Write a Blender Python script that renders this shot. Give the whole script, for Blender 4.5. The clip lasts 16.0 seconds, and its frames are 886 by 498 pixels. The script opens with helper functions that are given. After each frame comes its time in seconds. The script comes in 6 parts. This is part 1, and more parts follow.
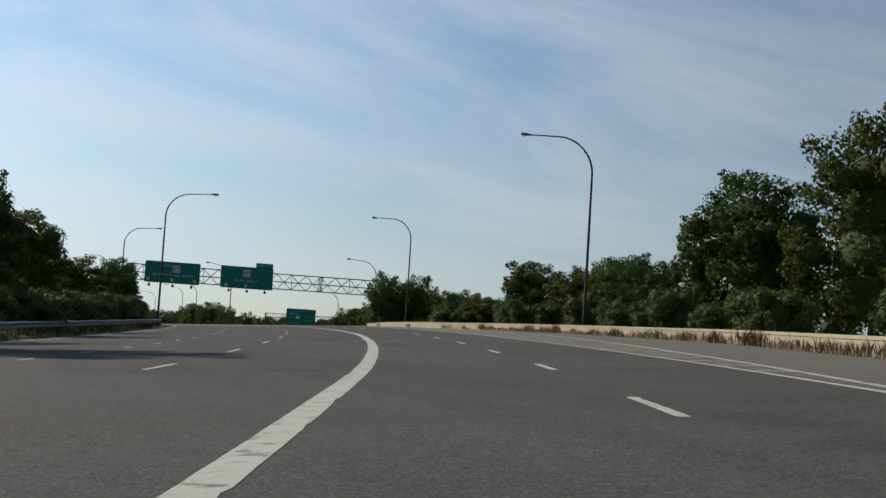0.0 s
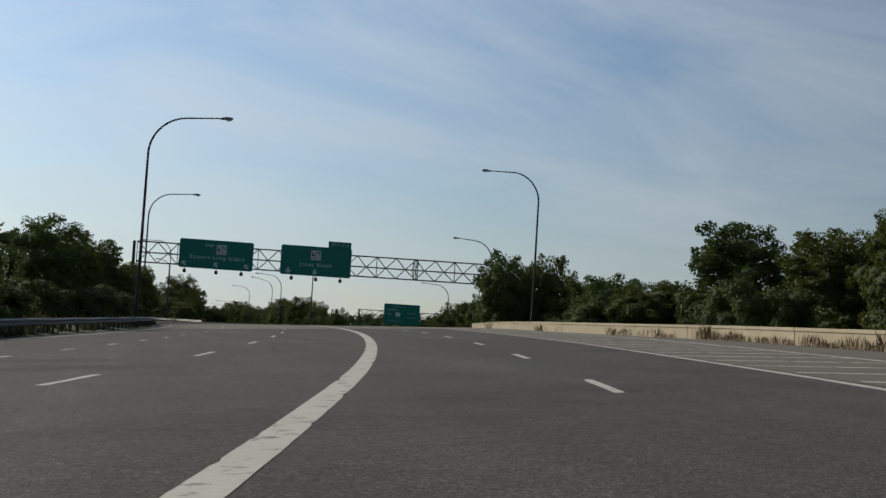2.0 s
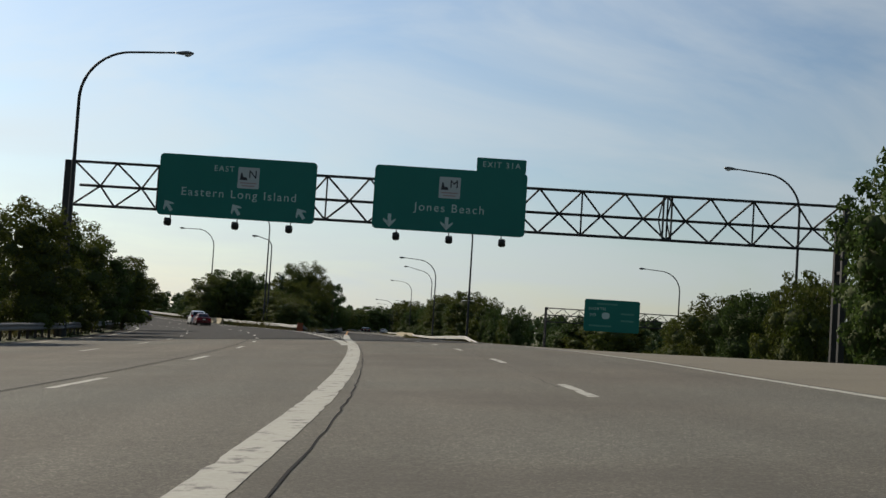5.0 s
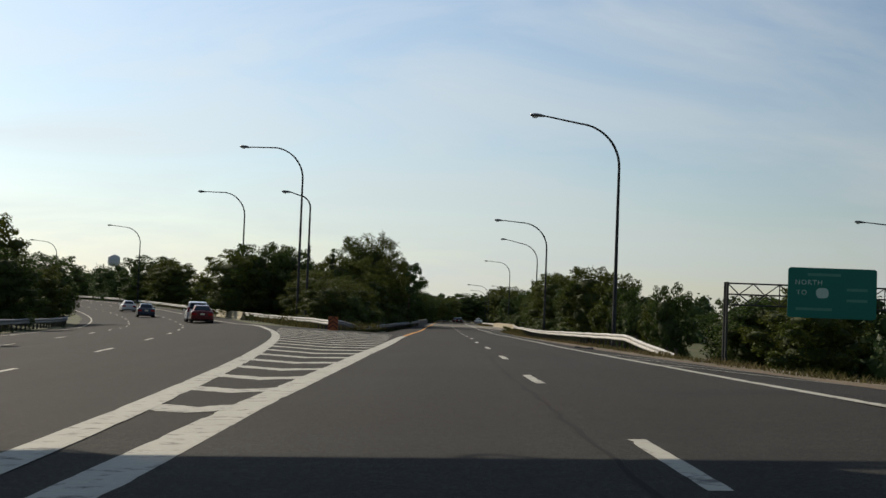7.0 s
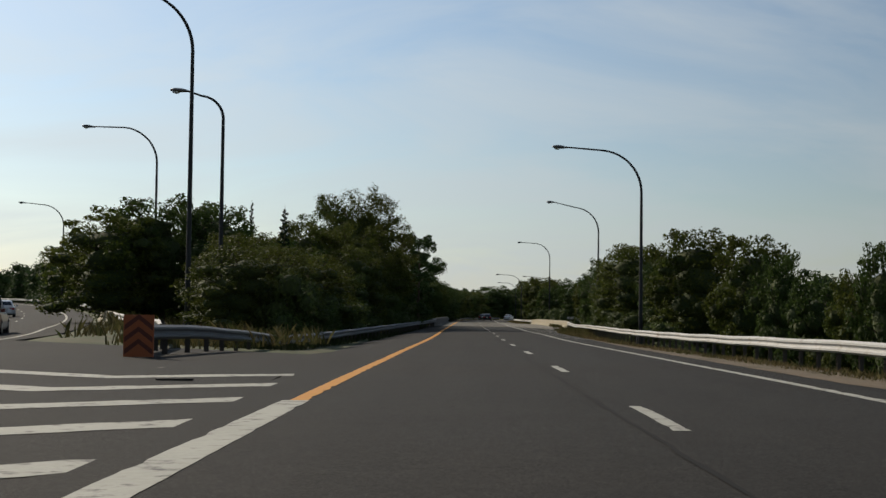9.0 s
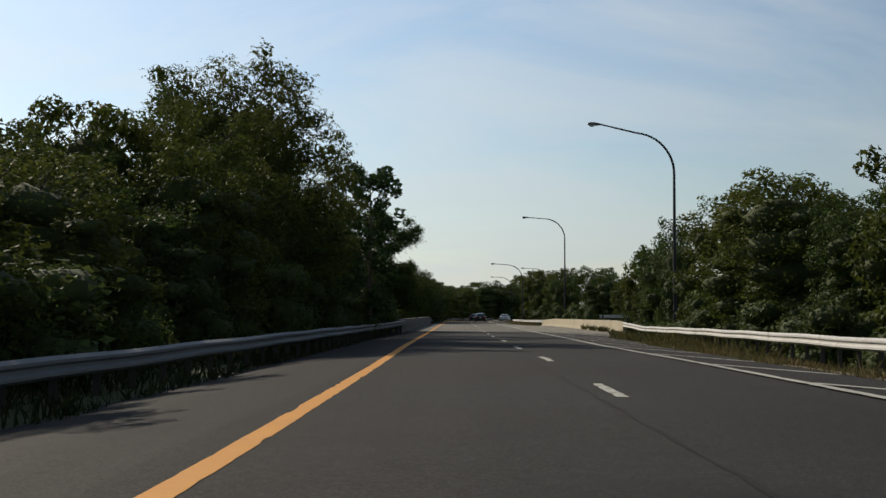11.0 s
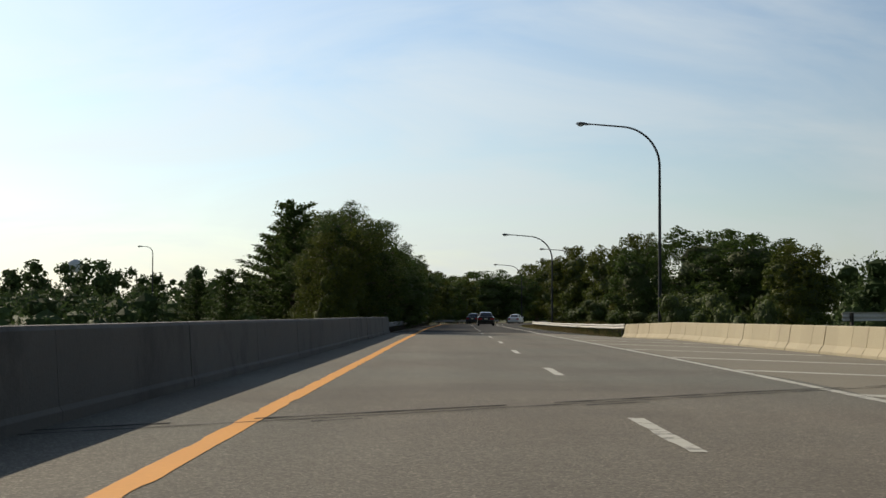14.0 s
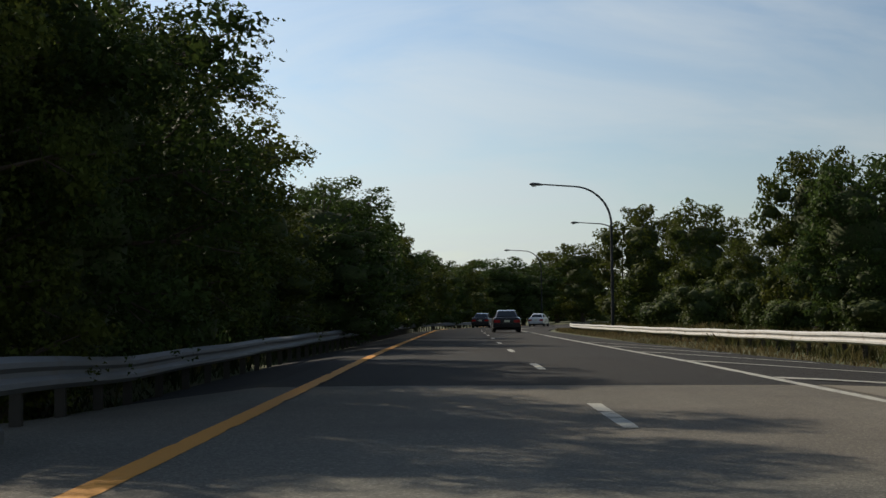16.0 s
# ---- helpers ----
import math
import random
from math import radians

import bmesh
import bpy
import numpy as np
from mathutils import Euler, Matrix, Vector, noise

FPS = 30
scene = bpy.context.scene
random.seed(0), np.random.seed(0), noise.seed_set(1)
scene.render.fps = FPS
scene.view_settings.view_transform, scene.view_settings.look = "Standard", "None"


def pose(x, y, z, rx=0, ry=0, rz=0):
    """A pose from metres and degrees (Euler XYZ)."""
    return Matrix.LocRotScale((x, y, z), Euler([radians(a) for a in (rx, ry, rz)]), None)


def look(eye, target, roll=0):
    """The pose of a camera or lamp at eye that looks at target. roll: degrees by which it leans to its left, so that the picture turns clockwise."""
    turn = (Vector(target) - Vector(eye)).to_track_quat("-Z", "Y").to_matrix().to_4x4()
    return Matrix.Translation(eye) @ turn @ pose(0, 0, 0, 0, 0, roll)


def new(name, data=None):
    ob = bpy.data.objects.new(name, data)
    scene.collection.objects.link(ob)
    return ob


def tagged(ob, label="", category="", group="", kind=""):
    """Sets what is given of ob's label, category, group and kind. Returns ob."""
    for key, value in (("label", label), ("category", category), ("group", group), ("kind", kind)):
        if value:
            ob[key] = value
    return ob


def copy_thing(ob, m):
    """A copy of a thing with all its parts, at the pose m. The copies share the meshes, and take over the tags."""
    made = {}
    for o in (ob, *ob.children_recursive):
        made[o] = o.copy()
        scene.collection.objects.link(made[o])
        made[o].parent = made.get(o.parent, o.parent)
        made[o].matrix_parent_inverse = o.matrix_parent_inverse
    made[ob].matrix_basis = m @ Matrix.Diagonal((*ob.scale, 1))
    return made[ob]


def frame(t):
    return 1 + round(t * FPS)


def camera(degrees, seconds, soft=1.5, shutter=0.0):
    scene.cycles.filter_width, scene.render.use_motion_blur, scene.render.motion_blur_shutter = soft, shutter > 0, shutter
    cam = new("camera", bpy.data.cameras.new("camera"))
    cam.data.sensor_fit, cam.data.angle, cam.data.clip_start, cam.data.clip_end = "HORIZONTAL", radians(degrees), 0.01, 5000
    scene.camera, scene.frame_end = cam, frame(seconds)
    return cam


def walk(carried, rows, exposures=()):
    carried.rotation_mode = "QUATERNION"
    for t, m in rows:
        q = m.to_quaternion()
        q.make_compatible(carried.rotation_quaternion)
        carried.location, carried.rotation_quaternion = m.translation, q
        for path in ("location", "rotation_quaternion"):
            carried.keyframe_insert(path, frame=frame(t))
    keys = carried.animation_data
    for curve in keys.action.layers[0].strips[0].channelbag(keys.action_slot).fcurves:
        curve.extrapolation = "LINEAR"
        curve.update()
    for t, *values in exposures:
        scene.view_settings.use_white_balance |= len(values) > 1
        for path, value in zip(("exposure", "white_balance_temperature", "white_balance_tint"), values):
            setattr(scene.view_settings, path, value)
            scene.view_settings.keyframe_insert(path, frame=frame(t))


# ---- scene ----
import itertools
cam = camera(35.6, 16.0)
# seconds, place, heading, pitch, roll
ROWS = [
    (0.0, 2.214, 11.493, 0.700, -17.05, 4.15, -3.62),
    (0.5, 6.389, 25.075, 0.994, -15.90, 4.13, -3.68),
    (1.0, 10.248, 38.746, 1.278, -14.62, 3.92, -3.71),
    (1.5, 13.753, 52.528, 1.567, -13.32, 3.89, -3.73),
    (2.0, 17.028, 66.339, 1.846, -11.95, 3.71, -3.56),
    (2.5, 19.977, 80.201, 2.100, -10.41, 3.69, -3.35),
    (3.0, 22.514, 94.191, 2.320, -9.11, 3.64, -3.73),
    (3.5, 24.730, 108.254, 2.523, -8.00, 3.49, -3.78),
    (4.0, 26.694, 122.298, 2.695, -6.73, 3.36, -3.53),
    (4.5, 28.351, 136.422, 2.858, -5.43, 3.27, -3.49),
    (5.0, 29.685, 150.551, 2.999, -4.12, 3.28, -3.60),
    (5.2, 30.118, 156.232, 3.042, -3.63, 2.81, -3.45),
    (5.5, 30.657, 164.736, 3.105, -2.91, 3.29, -3.40),
    (6.0, 31.278, 178.923, 3.189, -1.63, 3.14, -3.00),
    (6.5, 31.614, 193.119, 3.221, -0.69, 2.86, -2.60),
    (7.0, 31.770, 207.318, 3.167, -0.13, 2.60, -2.20),
    (7.3, 31.816, 215.837, 3.115, 0.25, 2.91, -2.47),
    (7.5, 31.839, 221.522, 3.079, 0.41, 2.04, -2.00),
    (8.0, 31.880, 235.790, 3.000, 0.60, 2.25, -1.34),
    (8.5, 31.836, 250.068, 2.913, 0.80, 2.31, -1.03),
    (8.7, 31.783, 255.755, 2.869, 0.84, 2.06, -0.76),
    (9.0, 31.695, 264.287, 2.803, 0.84, 2.48, -0.72),
    (9.5, 31.585, 278.507, 2.706, 0.58, 2.49, -0.54),
    (10.0, 31.558, 292.728, 2.600, 0.31, 2.42, -0.36),
    (10.5, 31.581, 306.948, 2.466, 0.17, 2.38, -0.18),
    (10.8, 31.603, 315.480, 2.390, 0.31, 2.53, -0.22),
    (11.0, 31.620, 321.164, 2.345, 0.30, 2.54, -0.08),
    (11.5, 31.666, 335.384, 2.249, 0.18, 2.37, 0.21),
    (12.0, 31.705, 349.614, 2.198, 0.19, 2.79, 0.18),
    (12.5, 31.763, 363.827, 2.135, 0.16, 2.62, -0.01),
    (13.0, 31.816, 378.055, 2.057, 0.12, 2.44, 0.40),
    (13.5, 31.893, 392.296, 1.977, -0.06, 2.38, 0.01),
    (14.0, 32.005, 406.543, 1.897, -0.06, 2.59, -0.24),
    (14.5, 32.132, 420.772, 1.831, -0.19, 2.89, 0.98),
    (15.0, 32.358, 434.989, 1.801, -0.16, 2.63, 0.65),
    (15.5, 32.492, 449.176, 1.769, 0.07, 2.70, 0.79),
    (16.0, 32.570, 463.391, 1.712, -0.03, 2.65, 0.72),
]
EXPOSURES = [(0.0, 0.02, 6350, 10), (0.7, -0.22, 6380, 10), (3.0, -0.2, 6500, 10), (5.0, -0.1, 6750, 10), (7.3, -0.1, 6900, 10), (8.5, -0.3, 6800, 10), (11.0, -0.12, 6800, 10), (12.0, 0.05, 6850, 10), (14.5, 0.08, 7000, 10), (16.0, -0.1, 6850, 10)]
walk(cam, [(t, pose(x, y, z, 90 + p, r, w)) for t, x, y, z, w, p, r in ROWS], EXPOSURES)

# ---------------------------------------------------------------- world, sun
SUN_AZ, SUN_EL = 39.0, 31.0          # degrees left of +y, above the horizon
world = bpy.data.worlds.new("sky")
scene.world = world
world.use_nodes = True
wn, wl = world.node_tree.nodes, world.node_tree.links
wn.clear()


def wnode(kind, **values):
    n = wn.new(kind)
    for key, value in values.items():
        n.inputs[key].default_value = value
    return n


sky = wn.new("ShaderNodeTexSky")
sky.sky_type, sky.sun_disc = "NISHITA", False
sky.sun_elevation, sky.sun_rotation = radians(SUN_EL), radians(-SUN_AZ)
sky.air_density, sky.dust_density, sky.ozone_density = 1.0, 0.35, 3.0
# thin high cloud, laid on a flat layer overhead
coord = wn.new("ShaderNodeTexCoord")
split = wn.new("ShaderNodeSeparateXYZ")
wl.new(coord.outputs["Generated"], split.inputs[0])


def wmath(op, a, b):
    n = wn.new("ShaderNodeMath")
    n.operation = op
    for k, v in enumerate((a, b)):
        if isinstance(v, (int, float)):
            n.inputs[k].default_value = v
        else:
            wl.new(v, n.inputs[k])
    return n.outputs[0]


rise = wmath("ADD", wmath("MAXIMUM", split.outputs[2], 0.0), 0.30)
flat = wn.new("ShaderNodeCombineXYZ")
wl.new(wmath("DIVIDE", split.outputs[0], rise), flat.inputs[0])
wl.new(wmath("DIVIDE", split.outputs[1], rise), flat.inputs[1])
lay = wn.new("ShaderNodeMapping")
lay.inputs["Rotation"].default_value = (0, 0, radians(50))
lay.inputs["Scale"].default_value = (0.75, 1.3, 1.0)
lay.inputs["Location"].default_value = (2.2, 0.3, 0.0)
wl.new(flat.outputs[0], lay.inputs[0])
veil = wnode("ShaderNodeTexNoise", Scale=2.1, Detail=6.0, Roughness=0.57, Distortion=0.7)
wl.new(lay.outputs[0], veil.inputs["Vector"])
ramp = wn.new("ShaderNodeValToRGB")
ramp.color_ramp.elements[0].position, ramp.color_ramp.elements[1].position = 0.35, 0.68
wl.new(veil.outputs["Fac"], ramp.inputs[0])
cloud_amount = wmath("MULTIPLY", wmath("MULTIPLY", ramp.outputs[0], wmath("SUBTRACT", 1.1, wmath("MAXIMUM", split.outputs[2], 0.1))), 0.72)
mix = wn.new("ShaderNodeMixRGB")
mix.inputs[2].default_value = (6.5, 7.3, 7.9, 1)
wl.new(cloud_amount, mix.inputs[0])
wl.new(sky.outputs[0], mix.inputs[1])
# pale haze low over the horizon
haze = wn.new("ShaderNodeMixRGB")
haze.inputs[2].default_value = (5.0, 5.8, 6.3, 1)
low = wmath("POWER", wmath("SUBTRACT", 1.0, wmath("MINIMUM", wmath("MAXIMUM", split.outputs[2], 0.0), 1.0)), 7.0)
wl.new(wmath("MULTIPLY", low, 0.44), haze.inputs[0])
wl.new(mix.outputs[0], haze.inputs[1])
# the sky pales towards the sun
toward = wn.new("ShaderNodeVectorMath")
toward.operation = "DOT_PRODUCT"
wl.new(coord.outputs["Generated"], toward.inputs[0])
toward.inputs[1].default_value = (-math.sin(radians(SUN_AZ)) * math.cos(radians(SUN_EL)), math.cos(radians(SUN_AZ)) * math.cos(radians(SUN_EL)), math.sin(radians(SUN_EL)))
glow = wmath("ADD", 0.545, wmath("MULTIPLY", wmath("MULTIPLY", toward.outputs["Value"], toward.outputs["Value"]), 0.88))
bg = wnode("ShaderNodeBackground")
wl.new(wmath("MULTIPLY", glow, 0.108), bg.inputs["Strength"])
wl.new(haze.outputs[0], bg.inputs[0])
out = wn.new("ShaderNodeOutputWorld")
wl.new(bg.outputs[0], out.inputs[0])

sun = new("sun", bpy.data.lights.new("sun", "SUN"))
sun.data.energy, sun.data.angle, sun.data.color = 5.0, radians(0.6), (1.0, 0.90, 0.76)
sun_dir = Vector((-math.sin(radians(SUN_AZ)) * math.cos(radians(SUN_EL)), math.cos(radians(SUN_AZ)) * math.cos(radians(SUN_EL)), math.sin(radians(SUN_EL))))
sun.matrix_world = look(sun_dir * 50, (0, 0, 0))


# ---------------------------------------------------------------- materials
def material(name, color, rough=0.8, metal=0.0, vary=0.25, scale=0.6, fine=0.12, fine_scale=14.0, bump=0.0, bump_scale=40.0,
             stain=None, stain_scale=0.25, stain_at=(0.55, 0.75), island=0.0, object_vary=0.0, translucent=0.0, hue=None, hue_scale=0.1, streak=0.0, grit=0.0):
    """Base colour varied at two scales, with stains, fine relief and a little change from piece to piece."""
    m = bpy.data.materials.new(name)
    m.use_nodes = True
    n, l = m.node_tree.nodes, m.node_tree.links
    b = n["Principled BSDF"]
    b.inputs["Roughness"].default_value, b.inputs["Metallic"].default_value = rough, metal
    b.inputs["Specular IOR Level"].default_value = 0.06 if island else (0.12 if grit else 0.3)
    co = n.new("ShaderNodeTexCoord").outputs["Object"]

    def noise_of(s, detail=4.0, roughness=0.6):
        t = n.new("ShaderNodeTexNoise")
        t.inputs["Scale"].default_value, t.inputs["Detail"].default_value, t.inputs["Roughness"].default_value = s, detail, roughness
        l.new(co, t.inputs["Vector"])
        return t.outputs["Fac"]

    def calc(op, a, c):
        t = n.new("ShaderNodeMath")
        t.operation = op
        for k, v in enumerate((a, c)):
            if isinstance(v, (int, float)):
                t.inputs[k].default_value = v
            else:
                l.new(v, t.inputs[k])
        return t.outputs[0]

    def blend(fac, a, c, kind="MIX"):
        t = n.new("ShaderNodeMixRGB")
        t.blend_type = kind
        for k, v in enumerate((fac, a, c)):
            if isinstance(v, (int, float)):
                t.inputs[k].default_value = v
            elif isinstance(v, tuple):
                t.inputs[k].default_value = (*v, 1)
            else:
                l.new(v, t.inputs[k])
        return t.outputs[0]

    def steps(fac, lo, hi):
        t = n.new("ShaderNodeMapRange")
        t.inputs[1].default_value, t.inputs[2].default_value = lo, hi
        l.new(fac, t.inputs[0])
        return t.outputs[0]

    col = color
    if hue:
        col = blend(steps(noise_of(hue_scale, 2.0), 0.35, 0.65), color, hue)
    gain = calc("ADD", 1.0 - vary - fine, calc("ADD", calc("MULTIPLY", noise_of(scale), 2 * vary), calc("MULTIPLY", noise_of(fine_scale, 3.0), 2 * fine)))
    if streak:
        mp = n.new("ShaderNodeMapping")
        mp.inputs["Scale"].default_value = (0.9, 0.035, 1.0)
        l.new(co, mp.inputs[0])
        t = n.new("ShaderNodeTexNoise")
        t.inputs["Scale"].default_value, t.inputs["Detail"].default_value = 1.0, 4.0
        l.new(mp.outputs[0], t.inputs["Vector"])
        gain = calc("MULTIPLY", gain, calc("ADD", 1 - streak, calc("MULTIPLY", t.outputs["Fac"], 2 * streak)))
    if grit:
        specks = n.new("ShaderNodeTexVoronoi")
        specks.inputs["Scale"].default_value = 70.0
        l.new(co, specks.inputs["Vector"])
        tone = n.new("ShaderNodeSeparateColor")
        l.new(specks.outputs["Color"], tone.inputs[0])
        bright = calc("MULTIPLY", calc("POWER", tone.outputs[0], 5.0), 2.6)
        gain = calc("MULTIPLY", gain, calc("ADD", 1 - grit, calc("MULTIPLY", calc("ADD", bright, tone.outputs[1]), grit)))
    if island:
        r = n.new("ShaderNodeNewGeometry").outputs["Random Per Island"]
        gain = calc("MULTIPLY", gain, calc("ADD", 1 - island, calc("MULTIPLY", r, 2 * island)))
    if object_vary:
        r = n.new("ShaderNodeObjectInfo").outputs["Random"]
        gain = calc("MULTIPLY", gain, calc("ADD", 1 - object_vary, calc("MULTIPLY", r, 2 * object_vary)))
    grey = n.new("ShaderNodeCombineXYZ")
    for k in range(3):
        l.new(gain, grey.inputs[k])
    col = blend(1.0, col, grey.outputs[0], "MULTIPLY")
    if stain:
        col = blend(steps(noise_of(stain_scale, 6.0, 0.65), *stain_at), col, stain)
    l.new(col, b.inputs["Base Color"])
    if bump:
        t = n.new("ShaderNodeBump")
        t.inputs["Strength"].default_value, t.inputs["Distance"].default_value = bump, 0.02
        l.new(noise_of(bump_scale, 3.0), t.inputs["Height"])
        l.new(t.outputs[0], b.inputs["Normal"])
    if translucent:
        tr = n.new("ShaderNodeBsdfTranslucent")
        l.new(col, tr.inputs[0])
        ms = n.new("ShaderNodeMixShader")
        ms.inputs[0].default_value = translucent
        l.new(b.outputs[0], ms.inputs[1])
        l.new(tr.outputs[0], ms.inputs[2])
        l.new(ms.outputs[0], n["Material Output"].inputs[0])
    return m


ASPHALT = material("asphalt", (0.063, 0.0625, 0.057), 0.9, vary=0.24, scale=0.2, fine=0.3, fine_scale=5, bump=0.35, bump_scale=110, stain=(0.026, 0.024, 0.023), stain_scale=0.16, stain_at=(0.56, 0.78), streak=0.30, grit=0.5, hue=(0.061, 0.057, 0.049), hue_scale=0.12)
OLD_ASPHALT = material("older dark asphalt", (0.0238, 0.0240, 0.0220), 0.9, vary=0.26, scale=0.2, fine=0.3, fine_scale=5, bump=0.35, bump_scale=110, stain=(0.012, 0.0117, 0.0112), stain_scale=0.2, stain_at=(0.54, 0.76), streak=0.36, grit=0.5, hue=(0.0228, 0.0212, 0.0180), hue_scale=0.12)
SEAM = material("darker seam in asphalt", (0.030, 0.029, 0.027), 0.9, vary=0.3, scale=0.6, fine=0.4, fine_scale=9, bump=0.8, bump_scale=50, grit=0.4)
DARK_SEAM = material("dark patched seam", (0.0125, 0.0122, 0.0118), 0.95, vary=0.3, scale=0.6, fine=0.4, fine_scale=7, grit=0.3)
ROAD_CONCRETE = material("road concrete", (0.128, 0.126, 0.106), 0.9, vary=0.16, scale=0.3, fine=0.20, fine_scale=15, bump=0.6, bump_scale=50, stain=(0.088, 0.083, 0.070), stain_scale=0.2, stain_at=(0.52, 0.8), streak=0.26, grit=0.3, hue=(0.136, 0.122, 0.098), hue_scale=0.1)
DUSTY = material("dusty asphalt shoulder", (0.1, 0.089, 0.072), 0.92, vary=0.25, scale=0.3, fine=0.2, fine_scale=18, bump=0.4, bump_scale=60, stain=(0.075, 0.067, 0.055), stain_scale=0.25)
PALE_DUST = material("dusty concrete shoulder", (0.155, 0.139, 0.102), 0.92, vary=0.22, scale=0.3, fine=0.16, fine_scale=18, bump=0.4, bump_scale=60, stain=(0.12, 0.105, 0.085), stain_scale=0.25)
VERGE_DIRT = material("tan verge earth", (0.150, 0.112, 0.070), 0.95, vary=0.3, scale=0.7, fine=0.3, fine_scale=16, bump=0.9, bump_scale=24, stain=(0.075, 0.066, 0.036), stain_scale=0.9, stain_at=(0.46, 0.66))
WHITE_PAINT = material("worn white road paint", (0.355, 0.352, 0.300), 0.8, vary=0.16, scale=0.7, fine=0.2, fine_scale=18, stain=(0.10, 0.096, 0.09), stain_scale=4.2, stain_at=(0.55, 0.66))
YELLOW_PAINT = material("worn yellow road paint", (0.52, 0.22, 0.014), 0.75, vary=0.12, scale=0.7, fine=0.12, fine_scale=18, stain=(0.13, 0.09, 0.05), stain_scale=2.2, stain_at=(0.68, 0.75))
TAR = material("tar joint filler", (0.010, 0.010, 0.010), 0.95, vary=0.3, grit=0.05)
WALL_CONCRETE = material("weathered barrier concrete", (0.31, 0.27, 0.18), 0.9, vary=0.12, scale=0.5, fine=0.09, fine_scale=12, bump=0.35, bump_scale=30, stain=(0.27, 0.23, 0.18), stain_scale=0.8, stain_at=(0.56, 0.82), object_vary=0.06)
# stained grey concrete; the parapet's shade is put into its dark base colour
SHADED_CONCRETE = material("stained grey concrete darkened for shade", (0.098, 0.096, 0.088), 0.9, vary=0.14, scale=0.5, fine=0.09, fine_scale=12, bump=0.35, bump_scale=30, stain=(0.040, 0.039, 0.036), stain_scale=0.7, stain_at=(0.5, 0.76), object_vary=0.06)
GALV = material("weathered galvanised steel", (0.46, 0.455, 0.43), 0.8, 0.0, vary=0.2, scale=0.8, fine=0.14, fine_scale=16, stain=(0.24, 0.20, 0.16), stain_scale=1.6, stain_at=(0.54, 0.74))
# darker copy of GALV: shade on the rails' sunless faces, put into the colour
GALV_SHADED = material("galvanised steel darkened for shade", (0.15, 0.155, 0.16), 0.65, 0.2, vary=0.18, scale=0.8, fine=0.08, fine_scale=16, stain=(0.14, 0.115, 0.09), stain_scale=0.9, stain_at=(0.58, 0.8))
POST_STEEL = material("guardrail post steel", (0.065, 0.057, 0.048), 0.8, 0.3, vary=0.25, scale=3)
POLE_STEEL = material("dark pole steel", (0.024, 0.026, 0.028), 0.7, 0.0, vary=0.2, scale=1.5, fine=0.1)
LAMP_METAL = material("lamp head metal", (0.13, 0.13, 0.13), 0.45, 0.4, vary=0.15)
LAMP_GLASS = material("lamp lens glass", (0.45, 0.45, 0.42), 0.15, 0.0, vary=0.05)
TRUSS_STEEL = material("dark truss steel", (0.028, 0.029, 0.028), 0.75, 0.0, vary=0.2, scale=1.2)
SIGN_GREEN = material("green sign face", (0.001, 0.125, 0.098), 0.6, 0.0, vary=0.06, scale=0.8, fine=0.03)
SIGN_FADED = material("faded white sign lettering", (0.36, 0.47, 0.44), 0.55, vary=0.12, scale=1.5, stain=(0.12, 0.24, 0.20), stain_scale=3.0, stain_at=(0.55, 0.7))
SIGN_DIM = material("dirty sign lettering", (0.06, 0.20, 0.165), 0.6, vary=0.2, scale=2.0)
SIGN_WHITE = material("white sign sheeting", (0.34, 0.39, 0.38), 0.5, vary=0.05)
SIGN_BLACK = material("black sign ink", (0.02, 0.02, 0.022), 0.6, vary=0.05)
SIGN_MAROON = material("maroon sign ink", (0.27, 0.20, 0.19), 0.6, vary=0.05)
SIGN_BACK = material("sign back aluminium", (0.35, 0.36, 0.36), 0.5, 0.6, vary=0.1)
RUST_BAND = material("rusty dark marker band", (0.11, 0.03, 0.018), 0.6, vary=0.2)
ORANGE = material("faded orange marker sheeting", (0.34, 0.09, 0.03), 0.5, vary=0.1)
BARK = material("bark", (0.085, 0.065, 0.05), 0.95, vary=0.3, scale=3, fine=0.2, bump=0.6, bump_scale=18)
LEAF = [
    material("oak leaves", (0.060, 0.083, 0.017), 0.6, vary=0.25, scale=0.4, fine=0.05, island=0.34, object_vary=0.15, translucent=0.33, hue=(0.076, 0.080, 0.016)),
    material("locust leaves", (0.053, 0.082, 0.019), 0.6, vary=0.25, scale=0.4, fine=0.05, island=0.34, object_vary=0.15, translucent=0.33, hue=(0.042, 0.068, 0.02)),
    material("poplar leaves", (0.045, 0.08, 0.026), 0.5, vary=0.2, scale=0.5, fine=0.05, island=0.4, object_vary=0.1, translucent=0.18),
]
# solid lumps inside crowns, coloured darker than the leaves to give inner shade
INNER_LEAF_SHADE = material("inner foliage darkened for shade", (0.040, 0.060, 0.018), 0.9, vary=0.35, scale=0.9, fine=0.55, fine_scale=7.0, bump=1.0, bump_scale=9.0, hue=(0.055, 0.066, 0.020), hue_scale=0.3)
NEEDLE = material("conifer needles", (0.02, 0.036, 0.016), 0.6, vary=0.25, scale=0.5, island=0.4, translucent=0.15)
SHRUB_LEAF = material("shrub leaves", (0.055, 0.085, 0.024), 0.6, vary=0.3, scale=0.5, island=0.4, object_vary=0.2, translucent=0.3, hue=(0.085, 0.095, 0.028))
